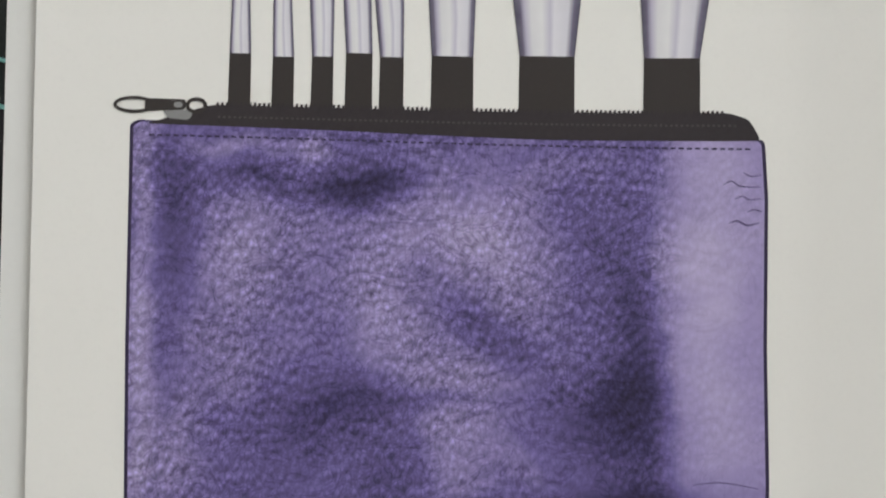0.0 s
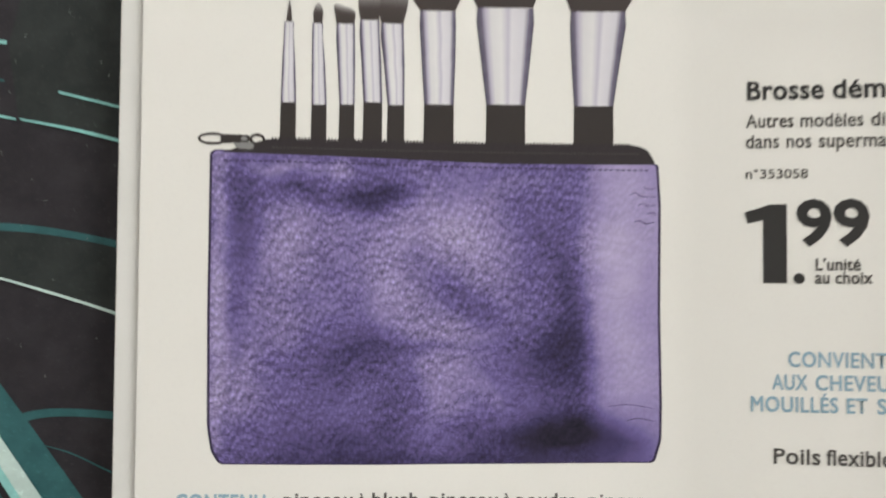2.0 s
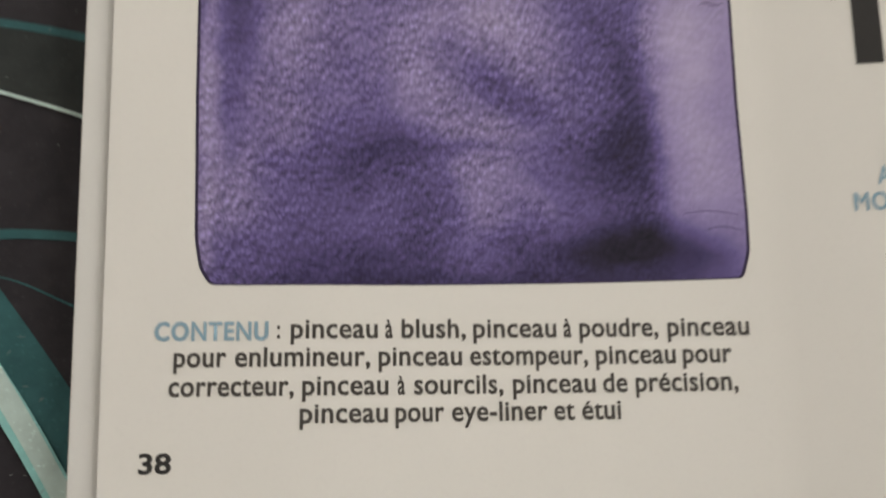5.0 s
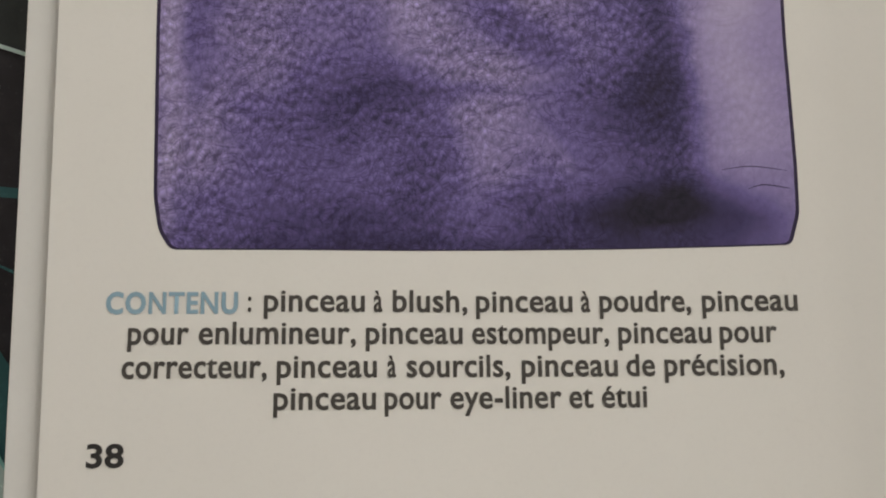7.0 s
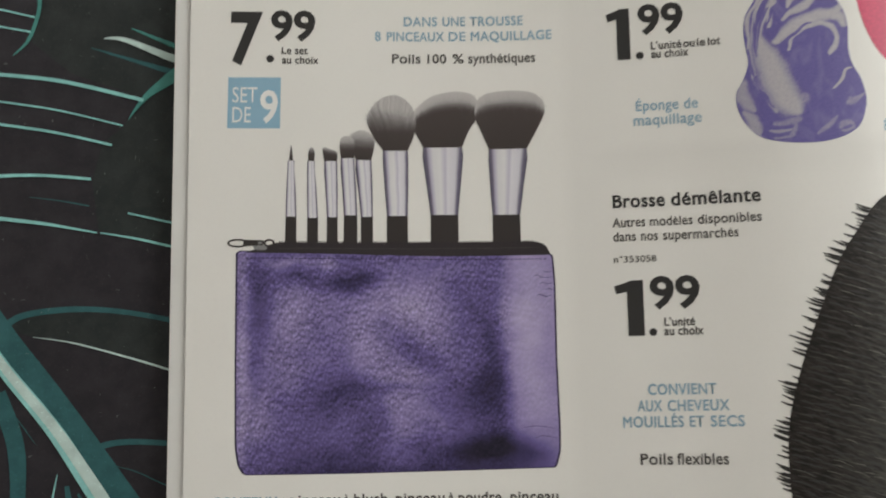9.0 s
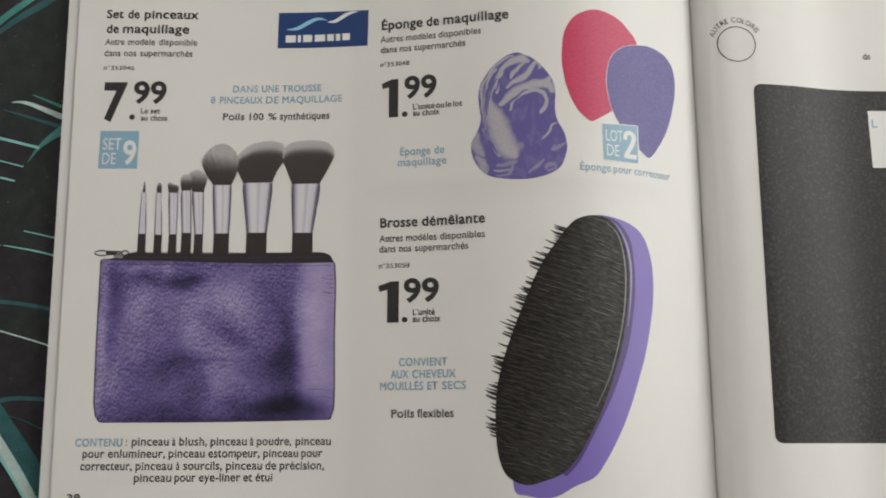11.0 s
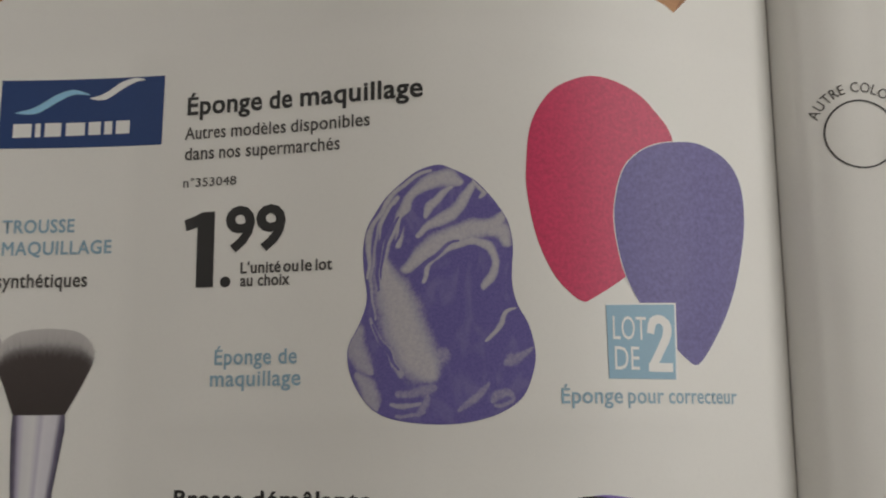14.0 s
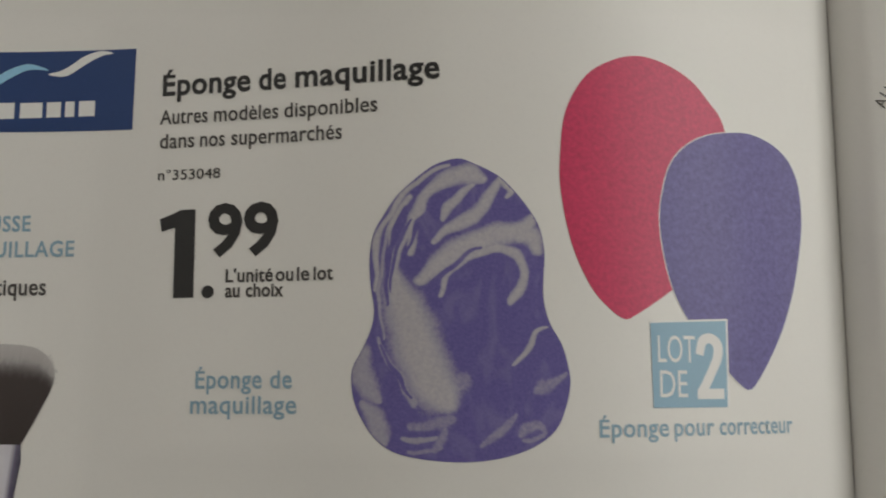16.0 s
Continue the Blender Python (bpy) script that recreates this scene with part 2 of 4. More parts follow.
LEATHER += [(47, 57, 4, 7, 0, -0.12), (34, 58.7, 10, 6, 0, -0.08), (16.7, 72, 1.6, 30, 0, 0.28), (20.3, 86, 3.5, 13, 0, -0.14), (26, 72, 6, 7, 0, 0.09), (20.3, 58.7, 4, 7, 0, 0.13), (28.4, 83, 6, 5, 0, 0.18)]
LEATHERMAT = leather()


def ferrule_ink(name, tint):
    """Picture of a turned metal ferrule: light and violet bands across its width."""
    m, n, l, b = nodes(name)
    uv = n.new("ShaderNodeUVMap")
    sp = n.new("ShaderNodeSeparateXYZ")
    l.new(uv.outputs[0], sp.inputs[0])
    c = ramp(n, l, sp.outputs[0], (0.0, (0.05, 0.04, 0.075)), (0.08, (0.10, 0.08, 0.15)), (0.15, (0.46, 0.42, 0.54)), (0.25, (0.70, 0.69, 0.71)), (0.42, (0.76, 0.75, 0.76)),
             (0.55, tint), (0.62, (0.74, 0.72, 0.77)), (0.83, (0.66, 0.64, 0.70)), (0.92, (0.12, 0.10, 0.18)), (1.0, (0.05, 0.04, 0.08)))
    l.new(mixed(n, l, c, (0.5, 0.5, 0.52), maths(n, l, "MULTIPLY", noisy(n, l, coords(n, l), 700, 2), 0.2)), b.inputs["Base Color"])
    b.inputs["Roughness"].default_value = 0.5
    paper_bump(n, l, b)
    return m


FERRULE = ferrule_ink("ferrule_picture", (0.54, 0.51, 0.61))


def hair_ink(name, dark_to, white_from, mess=0.55, along=2.4, fine=105):
    """Picture of brush hair: dark at the base, white at the tips, in fine streaks."""
    m, n, l, b = nodes(name)
    uv = n.new("ShaderNodeUVMap")
    mp = n.new("ShaderNodeMapping")
    mp.inputs[3].default_value = (fine, along, 1)
    l.new(uv.outputs[0], mp.inputs[0])
    sp = n.new("ShaderNodeSeparateXYZ")
    l.new(uv.outputs[0], sp.inputs[0])
    st = noisy(n, l, mp.outputs[0], 1.6, 3, 0.7)
    f = maths(n, l, "ADD", sp.outputs[1], maths(n, l, "MULTIPLY", maths(n, l, "SUBTRACT", st, 0.5), mess))
    c = ramp(n, l, f, (0.0, (0.046, 0.035, 0.033)), (dark_to, (0.058, 0.045, 0.043)), ((dark_to + white_from) / 2, (0.16, 0.145, 0.145)), (white_from, (0.44, 0.42, 0.415)), (1.0, (0.53, 0.51, 0.50)))
    l.new(c, b.inputs["Base Color"])
    b.inputs["Roughness"].default_value = 0.5
    paper_bump(n, l, b)
    return m


HAIR = hair_ink("brush_hair_picture", 0.68, 0.85, 0.34)
HAIRGREY = hair_ink("fluffy_hair_picture", 0.50, 1.0, 0.95, 0.35, 120)
HAIRMID = hair_ink("mid_hair_picture", 0.45, 0.92, 0.4)
HAIRSMALL = hair_ink("small_hair_picture", 0.62, 0.98)


def marble():
    """Picture of a marbled sponge: violet foam, with milky white where the mesh carries it, grainy as foam is."""
    m, n, l, b = nodes("marbled_foam_picture")
    v = coords(n, l)
    grain = noisy(n, l, v, 2600, 2, 0.6)
    violet = mixed(n, l, (0.088, 0.072, 0.245), (0.195, 0.165, 0.43), grain)
    violet = mixed(n, l, violet, (0.30, 0.27, 0.45), ramp(n, l, noisy(n, l, coords(n, l, (1.0, 0.55, 1.0), rot=-0.5), 170, 3, 0.55, 2.2), (0.52, 0.0), (0.68, 0.28)))
    white = mixed(n, l, (0.40, 0.38, 0.42), (0.60, 0.58, 0.57), noisy(n, l, v, 1500, 3, 0.65))
    at = n.new("ShaderNodeAttribute")
    at.attribute_name = "milk"
    f = maths(n, l, "ADD", at.outputs["Fac"], maths(n, l, "MULTIPLY", maths(n, l, "SUBTRACT", noisy(n, l, v, 1900, 3, 0.7), 0.5), 0.55))
    l.new(mixed(n, l, violet, white, ramp(n, l, f, (0.15, 0.0), (0.5, 0.55), (0.95, 1.0))), b.inputs["Base Color"])
    b.inputs["Roughness"].default_value = 0.45
    b.inputs["Specular IOR Level"].default_value = 0.4
    paper_bump(n, l, b)
    return m


MARBLE = marble()
TIPS = ink("hair_tip_ink", (0.46, 0.44, 0.44), 0.2)


def wood(name, dark, light):
    m, n, l, b = nodes(name)
    f = noisy(n, l, coords(n, l, (0.35, 1.6, 1), rot=0.4), 420, 4, 0.6, 0.8)
    l.new(ramp(n, l, f, (0.3, dark), (0.7, light)), b.inputs["Base Color"])
    b.inputs["Roughness"].default_value = 0.5
    paper_bump(n, l, b)
    return m


WOOD = wood("pine_picture", (0.40, 0.17, 0.055), (0.56, 0.29, 0.115))
WOODSIDE = wood("pine_shade_picture", (0.28, 0.105, 0.035), (0.42, 0.19, 0.07))


def slate():
    """Picture of a grey-black woven mat."""
    m, n, l, b = nodes("dark_mat_picture")
    v = coords(n, l)
    f = noisy(n, l, v, 900, 4, 0.7)
    l.new(ramp(n, l, f, (0.32, (0.010, 0.009, 0.009)), (0.52, (0.026, 0.022, 0.021)), (0.72, (0.078, 0.068, 0.064))), b.inputs["Base Color"])
    b.inputs["Roughness"].default_value = 0.45
    b.inputs["Specular IOR Level"].default_value = 0.36
    paper_bump(n, l, b)
    return m


SLATE = slate()


def cloth(name, colour, vary=0.25):
    m, n, l, b = nodes(name)
    v = coords(n, l)
    c = mixed(n, l, tuple(k * (1 - vary) for k in colour), tuple(k * (1 + vary) for k in colour), noisy(n, l, v, 350, 4))
    c = mixed(n, l, c, tuple(k * 1.25 + 0.006 for k in colour), ramp(n, l, noisy(n, l, v, 130, 4, 0.65), (0.42, 0.0), (0.68, 1.0)))
    c = mixed(n, l, c, tuple(k * 2 + 0.02 for k in colour), ramp(n, l, noisy(n, l, v, 1500, 3, 0.6), (0.60, 0.0), (0.78, 0.7)))
    l.new(c, b.inputs["Base Color"])
    b.inputs["Roughness"].default_value = 0.6
    b.inputs["Specular IOR Level"].default_value = 0.25
    x = n.new("ShaderNodeBump")
    x.inputs["Strength"].default_value, x.inputs["Distance"].default_value = 0.25, 0.0001
    l.new(noisy(n, l, v, 2600, 2), x.inputs["Height"])
    l.new(x.outputs[0], b.inputs["Normal"])
    return m


CLOTH = cloth("dark_cloth", (0.0205, 0.0180, 0.0228))
LEAFDARK = cloth("dark_leaf_print", (0.0190, 0.0235, 0.0235))
TEALDARK = cloth("deep_teal_print", (0.026, 0.098, 0.106))
TEAL = cloth("teal_print", (0.060, 0.225, 0.200))
MINT = cloth("mint_print", (0.24, 0.52, 0.50), 0.15)
PALE = cloth("pale_aqua_print", (0.46, 0.58, 0.55), 0.12)
LINT = cloth("lint_fibre", (0.20, 0.20, 0.20))


def plaster(name, colour):
    m, n, l, b = nodes(name)
    v = coords(n, l)
    l.new(mixed(n, l, tuple(k * 0.93 for k in colour), colour, noisy(n, l, v, 5, 5)), b.inputs["Base Color"])
    b.inputs["Roughness"].default_value = 0.85
    return m


GLASS, _gn, _gl, _gb = nodes("window_glass")
_gb.inputs["Transmission Weight"].default_value, _gb.inputs["Roughness"].default_value = 1.0, 0.02
WALLMAT = plaster("wall_paint", (0.72, 0.69, 0.65))
CEILMAT = plaster("ceiling_paint", (0.78, 0.77, 0.75))
FLOORMAT = wood("floor_wood", (0.22, 0.13, 0.07), (0.36, 0.23, 0.13))
TABLEMAT = wood("table_wood", (0.16, 0.09, 0.05), (0.26, 0.16, 0.09))

# ---- shape helpers ----
# x, height, and rise of the sheet per metre northwards
KNOTS = [(-0.04, 8e-05, -0), (-0.01, 8e-05, -0.0004), (0.03, 0.00042, -0.0009), (0.06, -0.00022, 0.0032), (0.09, 0.00154, 0.0132), (0.12, 0.00726, 0.0191), (0.15, 0.0142, 0.0219), (0.17, 0.01422, 0.0193), (0.19, 0.00813, 0.0199),
         (0.204, 0.00125, 0.0183), (0.2140, -0.0028, 0.006), (0.2142, -0.0028, 0.006), (0.2164, 0.0004, 0.002), (0.221, 0.0028, -0.0013), (0.231, 0.00418, -0.0077), (0.246, 0.0024, -0.0044), (0.262, -0.00123, -0.0013), (0.29, -0.00223, -0.0013), (0.42, -0.00223, -0)]
KX, KZ, KT = (np.array([k[c] for k in KNOTS]) for c in range(3))
KM = np.concatenate([np.gradient(KZ[s], KX[s]) for s in (slice(0, 11), slice(11, None))])  # each page bends on its own


def sheet_z(x, y):
    """Height of the open spread over the table: flat, a soft hump, the fold, a lower hump."""
    i = int(np.clip(np.searchsorted(KX, x) - 1, 0, len(KX) - 2))
    d = KX[i + 1] - KX[i]
    t = min(max((x - KX[i]) / d, 0.0), 1.0)
    return PAPER_Z + (y - 0.1) * np.interp(x, KX, KT) + (2 * t**3 - 3 * t * t + 1) * KZ[i] + (t**3 - 2 * t * t + t) * d * KM[i] + (3 * t * t - 2 * t**3) * KZ[i + 1] + (t**3 - t * t) * d * KM[i + 1]


def link(name, bm, material, parent=None, label=""):
    me = bpy.data.meshes.new(name)
    bm.to_mesh(me)
    bm.free()
    me.materials.append(material)
    ob = new(name, me)
    if parent:
        ob.parent = parent
    return tagged(ob, label)


def slice_x(bm, step):
    xs = [v.co.x for v in bm.verts]
    x = math.ceil(min(xs) / step) * step
    while x < max(xs):
        if max(xs) > 0.07 or max(xs) - min(xs) > 0.03:
            bmesh.ops.bisect_plane(bm, geom=bm.verts[:] + bm.edges[:] + bm.faces[:], plane_co=(x, 0, 0), plane_no=(1, 0, 0))
        x += step


def frame_uv(bm):
    xs, ys = [v.co.x for v in bm.verts], [v.co.y for v in bm.verts]
    uv = bm.loops.layers.uv.verify()
    for f in bm.faces:
        for lp in f.loops:
            lp[uv].uv = ((lp.vert.co.x - min(xs)) / (max(xs) - min(xs) + 1e-9), (lp.vert.co.y - min(ys)) / (max(ys) - min(ys) + 1e-9))


def outlines(loops):
    """A flat bmesh of filled outlines, given in millimetres."""
    bm = bmesh.new()
    for pts in loops:
        f = bm.faces.new([bm.verts.new((x / 1000, y / 1000, 0)) for x, y in pts])
        f.normal_update()
        if f.normal.z < 0:
            f.normal_flip()
    bmesh.ops.triangulate(bm, faces=bm.faces[:])
    return bm


PRINTS = [0]


def printed(name, bm, material, parent, layer=1, label="", uv=True, step=0.001):
    """Lays a flat print on the curved sheet (or on the cloth), a hair above what it is printed on."""
    PRINTS[0] += 1
    xs = [v.co.x for v in bm.verts]
    if uv:
        if max(xs) - min(xs) > 0.002:
            slice_x(bm, step)
            bmesh.ops.dissolve_degenerate(bm, dist=1e-7, edges=bm.edges[:])
        frame_uv(bm)
    for v in bm.verts:
        v.co.z = sheet_z(v.co.x, v.co.y) + 0.000012 * layer + 0.0000002 * PRINTS[0]
    for f in bm.faces:
        f.smooth = True
    return link(name, bm, material, parent, label)


def smooth_line(pts, per=8, closed=False):
    """Catmull-Rom through control points."""
    n = len(pts)
    out = []
    for i in range(n if closed else n - 1):
        if closed:
            p = [np.array(pts[(i + k) % n], float) for k in (-1, 0, 1, 2)]
        else:
            p = [np.array(pts[min(max(i + k, 0), n - 1)], float) for k in (-1, 0, 1, 2)]
        for s in range(per):
            t = s / per
            out.append(0.5 * (2 * p[1] + (p[2] - p[0]) * t + (2 * p[0] - 5 * p[1] + 4 * p[2] - p[3]) * t * t + (3 * p[1] - p[0] - 3 * p[2] + p[3]) * t**3))
    if not closed:
        out.append(np.array(pts[-1], float))
    return out


def ribbon(pts, widths, per=8, stripes=1):
    """A tapered flat stroke along control points in millimetres, as a bmesh; its UV runs across and along."""
    line = smooth_line(pts, per)
    ws = np.interp(np.linspace(0, 1, len(line)), np.linspace(0, 1, len(widths)), widths)
    bm, last = bmesh.new(), None
    uv = bm.loops.layers.uv.new("UVMap")
    for i, (p, w) in enumerate(zip(line, ws)):
        d = line[min(i + 1, len(line) - 1)] - line[max(i - 1, 0)]
        d = d / (np.linalg.norm(d) + 1e-9)
        nrm = np.array([-d[1], d[0]]) * w / 2
        row = [bm.verts.new(((p + s * nrm)[0] / 1000, (p + s * nrm)[1] / 1000, 0)) for s in np.linspace(1, -1, stripes + 1)]
        if last:
            for k in range(stripes):
                f = bm.faces.new([last[k], last[k + 1], row[k + 1], row[k]])
                for lp, u in zip(f.loops, (k, k + 1, k + 1, k)):
                    lp[uv].uv = (u / stripes, i / len(line))
        last = row
    return bm


def box(name, x0, x1, y0, y1, z0, z1, material, parent=None, label="", bevel=0.0):
    bm = bmesh.new()
    bmesh.ops.create_cube(bm, size=1)
    for v in bm.verts:
        v.co = ((x0 + x1) / 2 + v.co.x * (x1 - x0), (y0 + y1) / 2 + v.co.y * (y1 - y0), (z0 + z1) / 2 + v.co.z * (z1 - z0))
    if bevel:
        bmesh.ops.bevel(bm, geom=bm.edges[:], offset=bevel, segments=3, affect="EDGES")
    return link(name, bm, material, parent, label)


def lettering(text, weight, spacing):
    cu = bpy.data.curves.new("lettering", "FONT")
    cu.body, cu.size, cu.offset, cu.space_character, cu.resolution_u = text, 1.0, weight, spacing, 3
    ob = bpy.data.objects.new("lettering", cu)
    scene.collection.objects.link(ob)
    me = bpy.data.meshes.new_from_object(ob.evaluated_get(bpy.context.evaluated_depsgraph_get()))
    bpy.data.objects.remove(ob)
    bm = bmesh.new()
    bm.from_mesh(me)
    bpy.data.meshes.remove(me)
    return bm


CAP = 0.729  # capital height of the built-in font at size 1
XH, TALL = 0.616, 0.685  # height of its small letters, and that of the leaflet's type, over the capitals


def grow(bm, by):
    """Moves the outline of flat letters outwards, for heavier strokes."""
    push = {}
    for e in bm.edges:
        if len(e.link_faces) != 1:
            continue
        p, q = e.verts[0].co, e.verts[1].co
        c = e.link_faces[0].calc_center_median()
        n = Vector((q.y - p.y, p.x - q.x, 0)).normalized()
        if n.dot(c - p) > 0:
            n = -n
        for v in e.verts:
            push[v] = push.get(v, Vector((0, 0, 0))) + n
    for v, n in push.items():
        if n.length > 1e-6:
            v.co += n.normalized() * by


def words(text, x0, x1, y, cap, material, parent, weight=0.012, layer=4, name="printed_text", label="", heft=0.0):
    """A line of type on the base line y (millimetres), with capitals of that height, from x0 to x1; or word by word, where x0 lists the ends of each."""
    whole = bmesh.new()
    for piece, (a1, b1) in zip(text.split(), x0) if isinstance(x0, list) else [(text, (x0, x1))]:
        bm = lettering(piece, weight, 1.0 + 1.0 * heft)
        xs = [v.co.x for v in bm.verts]
        a, b = min(xs), max(xs)
        small = any(ch.islower() for ch in piece)
        for v in bm.verts:
            up = v.co.y / CAP
            if small and up > 0:
                up = up * TALL / XH if up < XH else max(up, TALL + (up - XH) * (1 - TALL) / (1 - XH))
            v.co.x, v.co.y = (a1 + heft + (v.co.x - a) / (b - a) * (b1 - a1 - 2 * heft)) / 1000, (y + up * cap) / 1000
        if heft:
            grow(bm, heft / 1000)
        me = bpy.data.meshes.new("piece")
        bm.to_mesh(me)
        bm.free()
        whole.from_mesh(me)
        bpy.data.meshes.remove(me)
    return printed(name, whole, material, parent, layer, label, uv=False)


def figure_one(x0, x1, y, cap, parent, label=""):
    """A heavy figure one: a stem with a slanting flag."""
    pts = [(0.44, 0), (1, 0), (1, 1), (0.60, 1), (0.36, 0.955), (0, 0.90), (0.07, 0.755), (0.44, 0.80)]
    return printed("printed_text", outlines([[(x0 + u * (x1 - x0), y + w * cap) for u, w in pts]]), BLACK, parent, 4, label, uv=False)


def disc(x, y, rx, ry, n=24):
    return [(x + rx * math.cos(2 * math.pi * k / n), y + ry * math.sin(2 * math.pi * k / n)) for k in range(n)]


def ring(x, y, rx, ry, w, n=40):
    bm = bmesh.new()
    o = [bm.verts.new((px / 1000, py / 1000, 0)) for px, py in disc(x, y, rx, ry, n)]
    i = [bm.verts.new((px / 1000, py / 1000, 0)) for px, py in disc(x, y, rx - w, ry - w, n)]
    for k in range(n):
        bm.faces.new([o[k], o[(k + 1) % n], i[(k + 1) % n], i[k]])
    return bm


# ---- room and table ----
TABLE_H = 0.75
FZ = -TABLE_H - 0.004


def setting(name, *a):
    return tagged(box(name, *a), kind="structure")


setting("floor", -1.4, 1.05, -2.0, 2.0, FZ - 0.1, FZ, FLOORMAT)
setting("ceiling", -1.5, 1.15, -2.1, 2.1, FZ + 2.5, FZ + 2.6, CEILMAT)
setting("wall_north", -1.5, 1.15, 2.0, 2.1, FZ, FZ + 2.5, WALLMAT)
setting("wall_south", -1.5, 1.15, -2.1, -2.0, FZ, FZ + 2.5, WALLMAT)
WZ0, WZ1 = 0.2, 1.6
for name, x0, x1, wy0, wy1 in (("wall_east", 1.05, 1.15, -0.12, 1.22), ("wall_west", -1.5, -1.4, 0.48, 1.82)):
    wall = tagged(new(name), kind="structure")
    for y0, y1, z0, z1 in ((-2.0, wy0, FZ, FZ + 2.5), (wy1, 2.0, FZ, FZ + 2.5), (wy0, wy1, FZ, WZ0), (wy0, wy1, WZ1, FZ + 2.5)):
        box("wall_piece", x0, x1, y0, y1, z0, z1, WALLMAT, wall)

table = tagged(new("dining_table"), "dark wooden table under a leaf-patterned cloth", "table")
box("tabletop", -0.6, 0.75, -0.35, 0.55, -0.032, -0.002, TABLEMAT, table, bevel=0.004)
for lx in (-0.55, 0.70):
    for ly in (-0.30, 0.50):
        box("leg", lx - 0.03, lx + 0.03, ly - 0.03, ly + 0.03, FZ, -0.032, TABLEMAT, table, bevel=0.003)

# both windows lie out of view; the western one only frames the added fill
for name, x, wy0, wy1 in (("window_1", 1.10, -0.12, 1.22), ("fill_window", -1.45, 0.48, 1.82)):
    win = tagged(new(name), kind="structure")
    for y0, y1, z0, z1 in ((wy0, wy1, WZ0, WZ0 + 0.06), (wy0, wy1, WZ1 - 0.06, WZ1), (wy0, wy0 + 0.06, WZ0 + 0.06, WZ1 - 0.06), (wy1 - 0.06, wy1, WZ0 + 0.06, WZ1 - 0.06)):
        box("window_frame", x - 0.03, x + 0.03, y0, y1, z0, z1, CEILMAT, win, bevel=0.004)
    pane = box("pane", x - 0.004, x + 0.004, wy0 + 0.06, wy1 - 0.06, WZ0 + 0.06, WZ1 - 0.06, GLASS, win)
    pane.visible_shadow = False

# ---- tablecloth with its printed palm leaves ----
tablecloth = tagged(box("tablecloth", -0.61, 0.76, -0.36, 0.56, -0.002, 0.0, CLOTH), "near-black tablecloth printed with teal palm leaves", "tablecloth")


def motif(name, bm, material, layer=1):
    for v in bm.verts:
        v.co.z = 0.00001 * layer
    return link(name, bm, material, tablecloth)


# leaf blades, darker than the ground
for k, pts in enumerate(([(-9.8, 193.9), (-25.1, 184.3), (-33.7, 175.0), (-36.5, 168.9), (-36.3, 160.9), (-38.4, 153.0), (-27.7, 144.3), (-9.9, 138.1), (-2.6, 143.6), (-0.1, 179.6), (-0.9, 194.0)],
            [(-2.6, 143.6), (-9.1, 138.6), (-14.8, 129.9), (-19.1, 126.1), (-21.1, 116.6), (-18.9, 104.0), (-2.2, 100.5), (3.4, 113.0)],
            [(-40.2, 80.6), (-35.2, 83.6), (-24.9, 84.9), (-14.3, 84.5), (-1.9, 82.4), (5.4, 76.5), (-1.7, 70.6), (-13.6, 74.2), (-24.3, 77.0), (-33.0, 78.3)])):
    motif("leaf_blade", outlines([pts]), LEAFDARK, 1 + k)
ORDER = {TEALDARK: 0, TEAL: 1, MINT: 2, PALE: 3}
veins = []
# veins and leaf edges: control points and widths in millimetres
VEIN_LINES = []
VEIN_LINES += [(TEAL, (0.8, 0.9), [(-54.8, 183.5), (-49.0, 181.1), (-35.5, 174.0)]), (MINT, (0.5, 0.4), [(-54.5, 180.0), (-48.8, 177.9), (-36.8, 172.6)]), (TEAL, (0.9, 0.7), [(-54.1, 176.0), (-48.5, 175.2), (-36.2, 172.0)]), (MINT, (0.4, 0.2), [(-53.9, 173.7), (-48.3, 173.2), (-41.8, 171.9)]), (PALE, (1.2, 1.3, 0.8), [(-53.6, 170.7), (-48.0, 169.2), (-37.0, 165.7)]), (MINT, (0.4, 0.5), [(-52.9, 162.5), (-47.3, 161.2), (-37.2, 158.9)]), (MINT, (0.4, 0.5), [(-52.4, 157.4), (-46.9, 156.5), (-38.0, 155.0)])]
VEIN_LINES += [(TEALDARK, (1.5, 2.6, 1.6, 0.5), [(-1.5, 198.2), (-9.6, 191.4), (-21.3, 183.4), (-31.8, 174.0), (-35.4, 167.9)]), (TEAL, (1.5, 2.4, 2.4, 1.8, 1.0, 1.0, 0.2), [(-7.2, 198.1), (-16.2, 191.7), (-25.1, 184.3), (-33.7, 175.0), (-36.5, 168.5), (-36.3, 160.9), (-38.4, 153.0), (-42.0, 148.7)]), (TEAL, (1.3, 1.2, 0.3), [(1.6, 150.1), (-3.5, 152.2), (-13.1, 156.2)]), (PALE, (1.7, 2.0, 1.2, 0.2), [(1.8, 147.3), (-3.3, 148.6), (-14.6, 153.1), (-19.9, 153.4)]), (TEALDARK, (1.4, 1.4, 0.2), [(2.0, 143.6), (-4.9, 145.5), (-23.0, 151.0)])]
